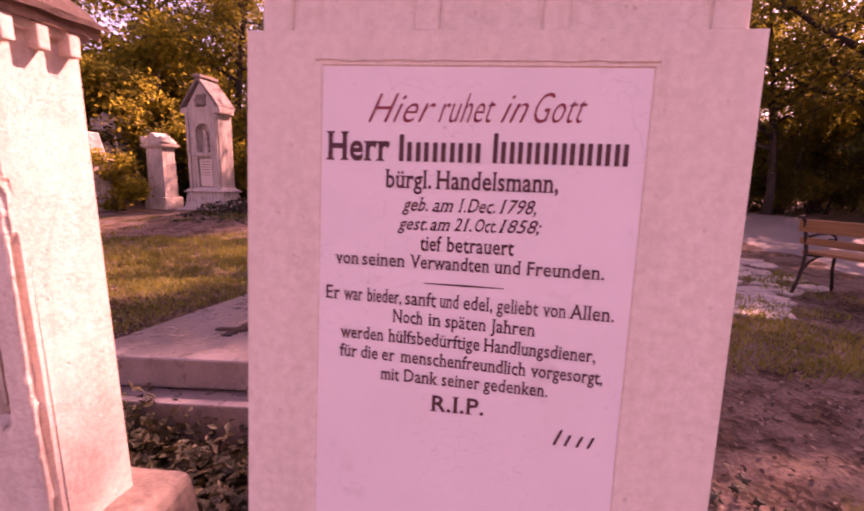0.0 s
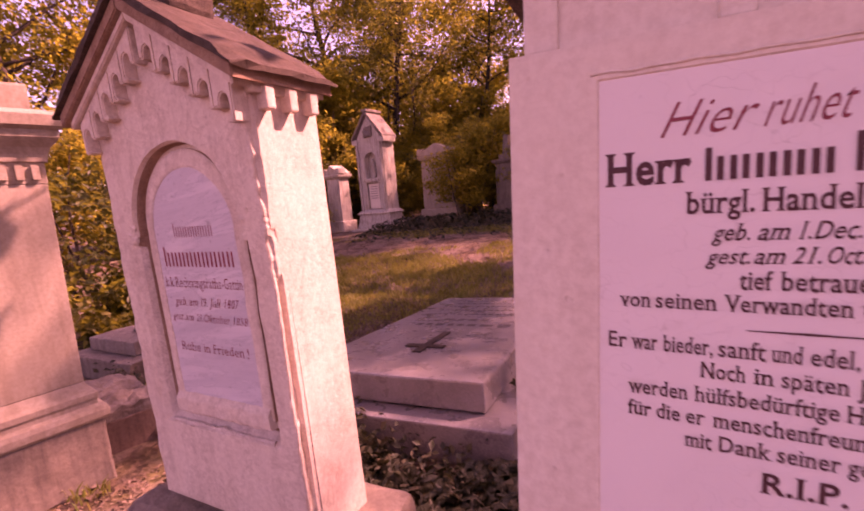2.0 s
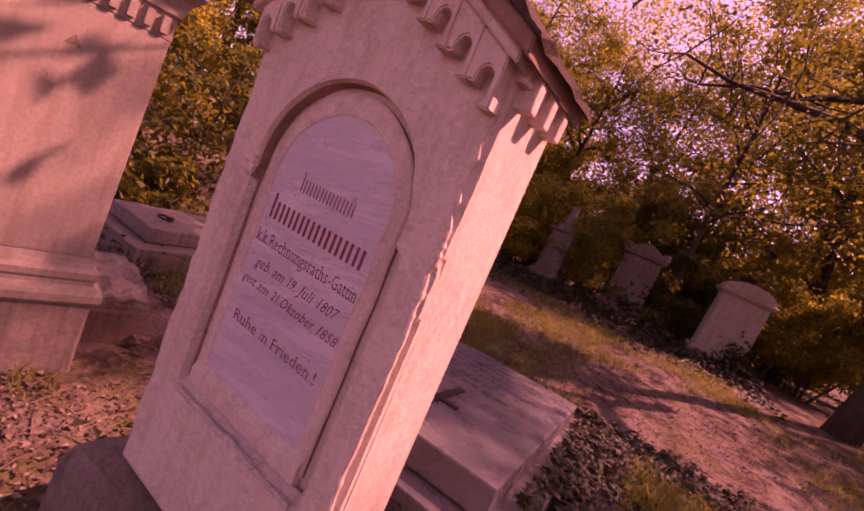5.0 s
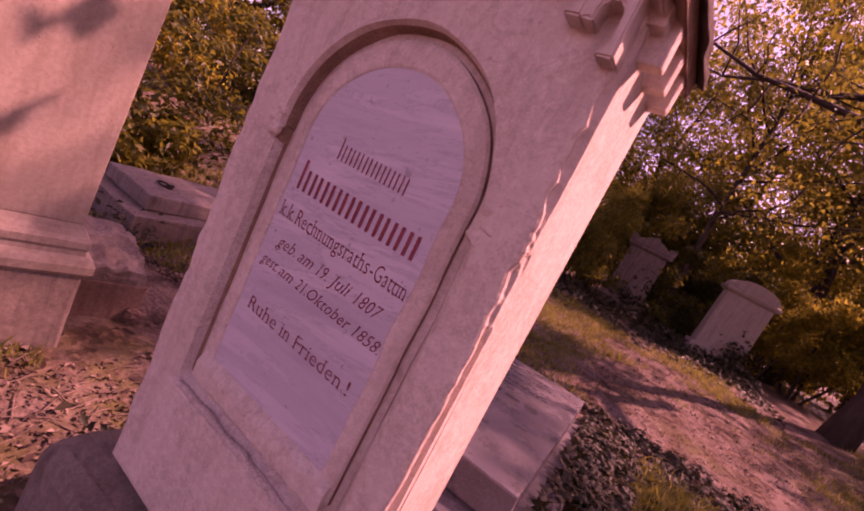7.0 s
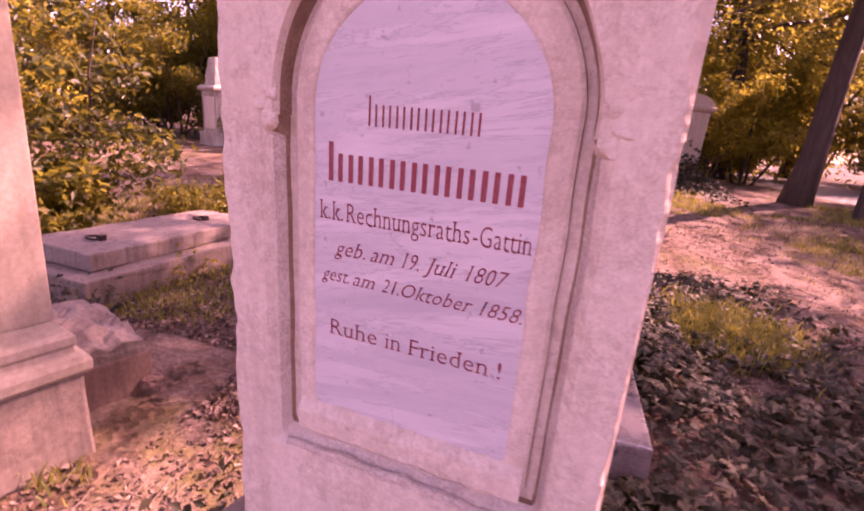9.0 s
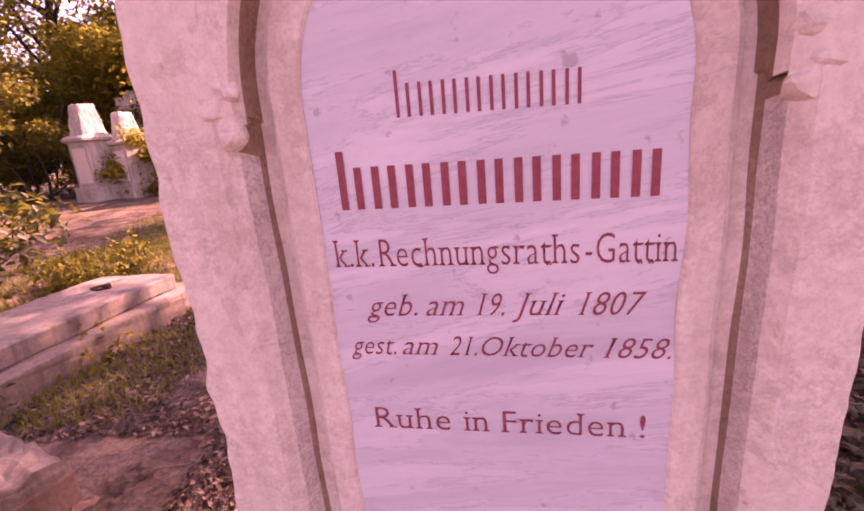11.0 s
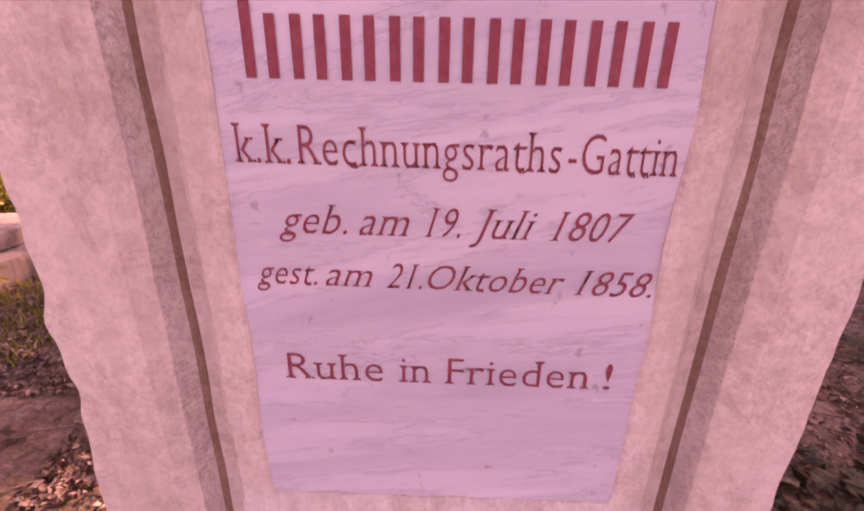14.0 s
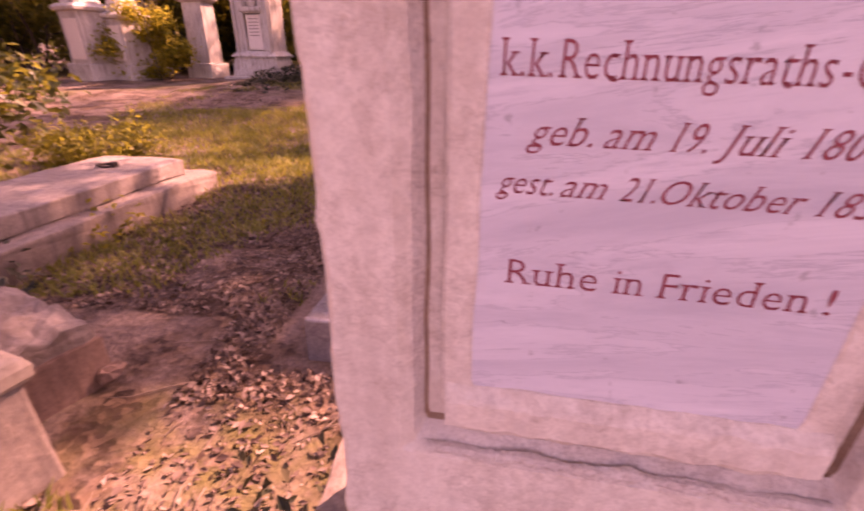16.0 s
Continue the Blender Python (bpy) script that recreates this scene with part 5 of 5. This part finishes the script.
tagged(new("leaf_crumbs", leaves_mesh("leaf_crumbs", scatter(14000, 31, crumbs_where), 0.022, LITTER, 43, 0.5, 0.45)), "crumbled dry leaves on trodden earth", "leaves", kind="stuff")
def near_litter_where(r):
    x, y = r.uniform(-4.6, -1.4), r.uniform(1.7, 4.6)
    if not off_stones(x, y) or noise.noise(Vector((x * 1.3, y * 1.3, 21))) < -0.25:
        return None
    return x, y, bumpy_z(x, y) + 0.004 + 0.02 * r.random()


tagged(new("fallen_leaves", leaves_mesh("fallen_leaves", scatter(12000, 33, near_litter_where), 0.030, LITTER, 44, 0.25, 0.5)), "curled brown fallen leaves between the graves", "leaves", kind="stuff")
lit = leaves_mesh("fallen_leaves", scatter(19000, 3, litter_where), 0.029, LITTER, 41, 0.55, 0.6)
tagged(new("fallen_leaves", lit), "dry brown fallen leaves on the ground", "leaves", kind="stuff")


def ivy_mesh(name, centres, size, mat, seed):
    r = random.Random(seed)
    vs, fs = [], []
    shape = [(0, -0.35), (0.42, -0.38), (0.30, -0.02), (0.52, 0.16), (0.18, 0.22), (0, 0.62), (-0.18, 0.22), (-0.52, 0.16), (-0.30, -0.02), (-0.42, -0.38)]
    for c in centres:
        s = size * r.uniform(0.6, 1.3)
        m = Euler((r.gauss(0, 0.45), r.gauss(0, 0.45), r.uniform(0, 6.28))).to_matrix()
        o = len(vs)
        vs.append(tuple(Vector(c) + m @ Vector((0, 0, 0.10 * s))))
        vs += [tuple(Vector(c) + m @ Vector((x * s, y * s, -0.12 * s * abs(x)))) for x, y in shape]
        fs += [(o, o + 1 + i, o + 1 + (i + 1) % 10) for i in range(10)]
    return raw_mesh(name, vs, fs, mat)


def ivy_near(r):
    x, y = r.gauss(0.15, 0.55), r.uniform(1.25, 4.6)
    if r.random() < 0.22:
        x, y = r.uniform(-1.6, -0.4), r.uniform(1.35, 1.85)
    if not off_stones(x, y) or x > 1.3 or noise.noise(Vector((x * 1.8, y * 1.8, 7))) < -0.22:
        return None
    return x, y, bumpy_z(x, y) + 0.02 + 0.06 * r.random()


def ivy_step(r):
    v = r.uniform(0.25, 2.4)
    u = r.uniform(0.02, 0.42) + 0.04
    if v < 0.6 and r.random() < 0.75:
        return None
    return -0.657 + 0.994 * u + 0.108 * v, 1.98 - 0.108 * u + 0.994 * v, 0.185 - 0.066 * v + 0.05 * r.random()


tagged(new("ivy", ivy_mesh("ivy", scatter(900, 16, ivy_step), 0.06, IVY, 18)), "ivy creeping over the edge of a grave step", "ivy", kind="stuff")
tagged(new("ivy", ivy_mesh("ivy", scatter(3800, 6, ivy_near), 0.062, IVY, 8)), "dark green ivy creeping over the ground", "ivy", kind="stuff")


def ivy_far(r):
    x, y = r.uniform(-5.2, 2.6), r.gauss(10.2, 0.75)
    if y > 11.2 or y < 8.4:
        return None
    return x, y, bumpy_z(x, y) + 0.02 + 0.22 * r.random() * math.exp(-((y - 10.6) / 0.7) ** 2)


tagged(new("ivy", ivy_mesh("ivy", scatter(5200, 7, ivy_far), 0.085, IVY, 9)), "dark ivy mound below the old gravestones", "ivy", kind="stuff")


def ivy_on_stone(r):
    k = r.random()
    if k < 0.4:
        return 2.0 + r.gauss(0.05, 0.16), 10.52 + r.uniform(-0.05, 0.04), 0.42 + abs(r.gauss(0, 0.32))
    if k < 0.7:
        return -0.05 + r.gauss(0.1, 0.22), 11.30 + r.uniform(-0.06, 0.06), 0.55 + abs(r.gauss(0, 0.35))
    return -8.3 + r.gauss(0.15, 0.22), 11.75 + r.uniform(-0.08, 0.1), 0.6 + 1.9 * r.random()


tagged(new("ivy", ivy_mesh("ivy", scatter(900, 17, ivy_on_stone), 0.09, IVY, 19)), "ivy climbing up old gravestones", "ivy", kind="stuff")


def grass_mesh(name, roots, high, mat, seed):
    r = np.random.RandomState(seed)
    c = np.asarray(roots)
    n = len(c)
    a = r.uniform(0, 2 * np.pi, n)
    h = high * r.uniform(0.45, 1.3, n)
    lean = r.normal(0, 0.45, (n, 2)) * h[:, None]
    w = 0.0035 + 0.0025 * r.rand(n)
    side = np.stack([np.cos(a) * w, np.sin(a) * w, 0 * w], 1)
    v = np.empty((n, 5, 3))
    v[:, 0], v[:, 1] = c - side, c + side
    up = np.stack([lean[:, 0] * 0.35, lean[:, 1] * 0.35, h * 0.6], 1)
    v[:, 2], v[:, 3] = c + up + side * 0.8, c + up - side * 0.8
    v[:, 4] = c + np.stack([lean[:, 0], lean[:, 1], h * 0.95], 1)
    i = (np.arange(n) * 5)[:, None]
    faces = (i + np.array([[0, 1, 2]])).tolist() + (i + np.array([[0, 2, 3]])).tolist() + (i + np.array([[3, 2, 4]])).tolist()
    return raw_mesh(name, v.reshape(-1, 3), faces, mat)


def grass_where(r):
    x, y = r.uniform(-6.0, 4.4), r.uniform(1.2, 9.5)
    p = noise.noise(Vector((x * 0.55, y * 0.8, 11))) + 0.5 * noise.noise(Vector((x * 2.2, y * 2.2, 4)))
    tuft = math.exp(-((x - 0.35) / 0.35) ** 2 - ((y - 3.5) / 0.4) ** 2) + 0.6 * math.exp(-((x + 2.5) / 1.2) ** 2 - ((y - 4.9) / 0.7) ** 2) - 0.5 * math.exp(-((x - 0.6) / 1.3) ** 2 - ((y - 5.4) / 0.9) ** 2) + 0.5 * math.exp(-((x + 4.2) / 1.0) ** 2 - ((y - 5.6) / 1.0) ** 2)
    if p + 1.2 * tuft + (0.22 if y > 3.8 else 0.0) < 0.12 + 0.4 * r.random() or not off_stones(x, y):
        return None
    return x, y, bumpy_z(x, y) - 0.005


tagged(new("grass", grass_mesh("grass", scatter(42000, 9, grass_where), 0.065, GRASS, 5)), "short dry yellow-green grass in patches", "grass", kind="stuff")


def dry_grass_where(r):
    x, y = r.uniform(-5.0, -1.4), r.uniform(2.3, 7.0)
    if not off_stones(x, y) or noise.noise(Vector((x * 0.9, y * 0.9, 15))) < 0.3 * r.random() - 0.1:
        return None
    return x, y, bumpy_z(x, y) - 0.005


tagged(new("grass", grass_mesh("grass", scatter(14000, 19, dry_grass_where), 0.055, GRASS, 25)), "thin dry grass among fallen leaves", "grass", kind="stuff")


def tuft_where(r):
    x, y = r.gauss(0.35, 0.20), r.gauss(3.5, 0.22)
    return x, y, bumpy_z(x, y) - 0.005


tagged(new("grass_tuft", grass_mesh("grass_tuft", scatter(2600, 10, tuft_where), 0.13, GRASS, 6)), "long yellow-green grass tuft among ivy", "grass", kind="stuff")

# dry twigs on the trodden earth
rt = np.random.RandomState(2)
tw = []
for i in range(800):
    x, y = (rt.uniform(-4.5, 3.0), rt.uniform(0.7, 5.5)) if i % 2 else (rt.uniform(-3.2, 0.6), rt.uniform(0.4, 2.8))
    if not off_stones(x, y):
        continue
    a, l = rt.uniform(0, 6.28), rt.uniform(0.05, 0.28)
    pts = [(x + l * u * math.cos(a) + rt.normal(0, 0.008), y + l * u * math.sin(a) + rt.normal(0, 0.008), bumpy_z(x + l * u * math.cos(a), y + l * u * math.sin(a)) + 0.008) for u in (0, 0.35, 0.7, 1)]
    tw.append((pts, [0.003, 0.0028, 0.0022, 0.001]))
tagged(new("twigs", tubes("twigs", tw, TWIG, 4)), "dry thin twigs scattered on the earth", "twigs", kind="stuff")
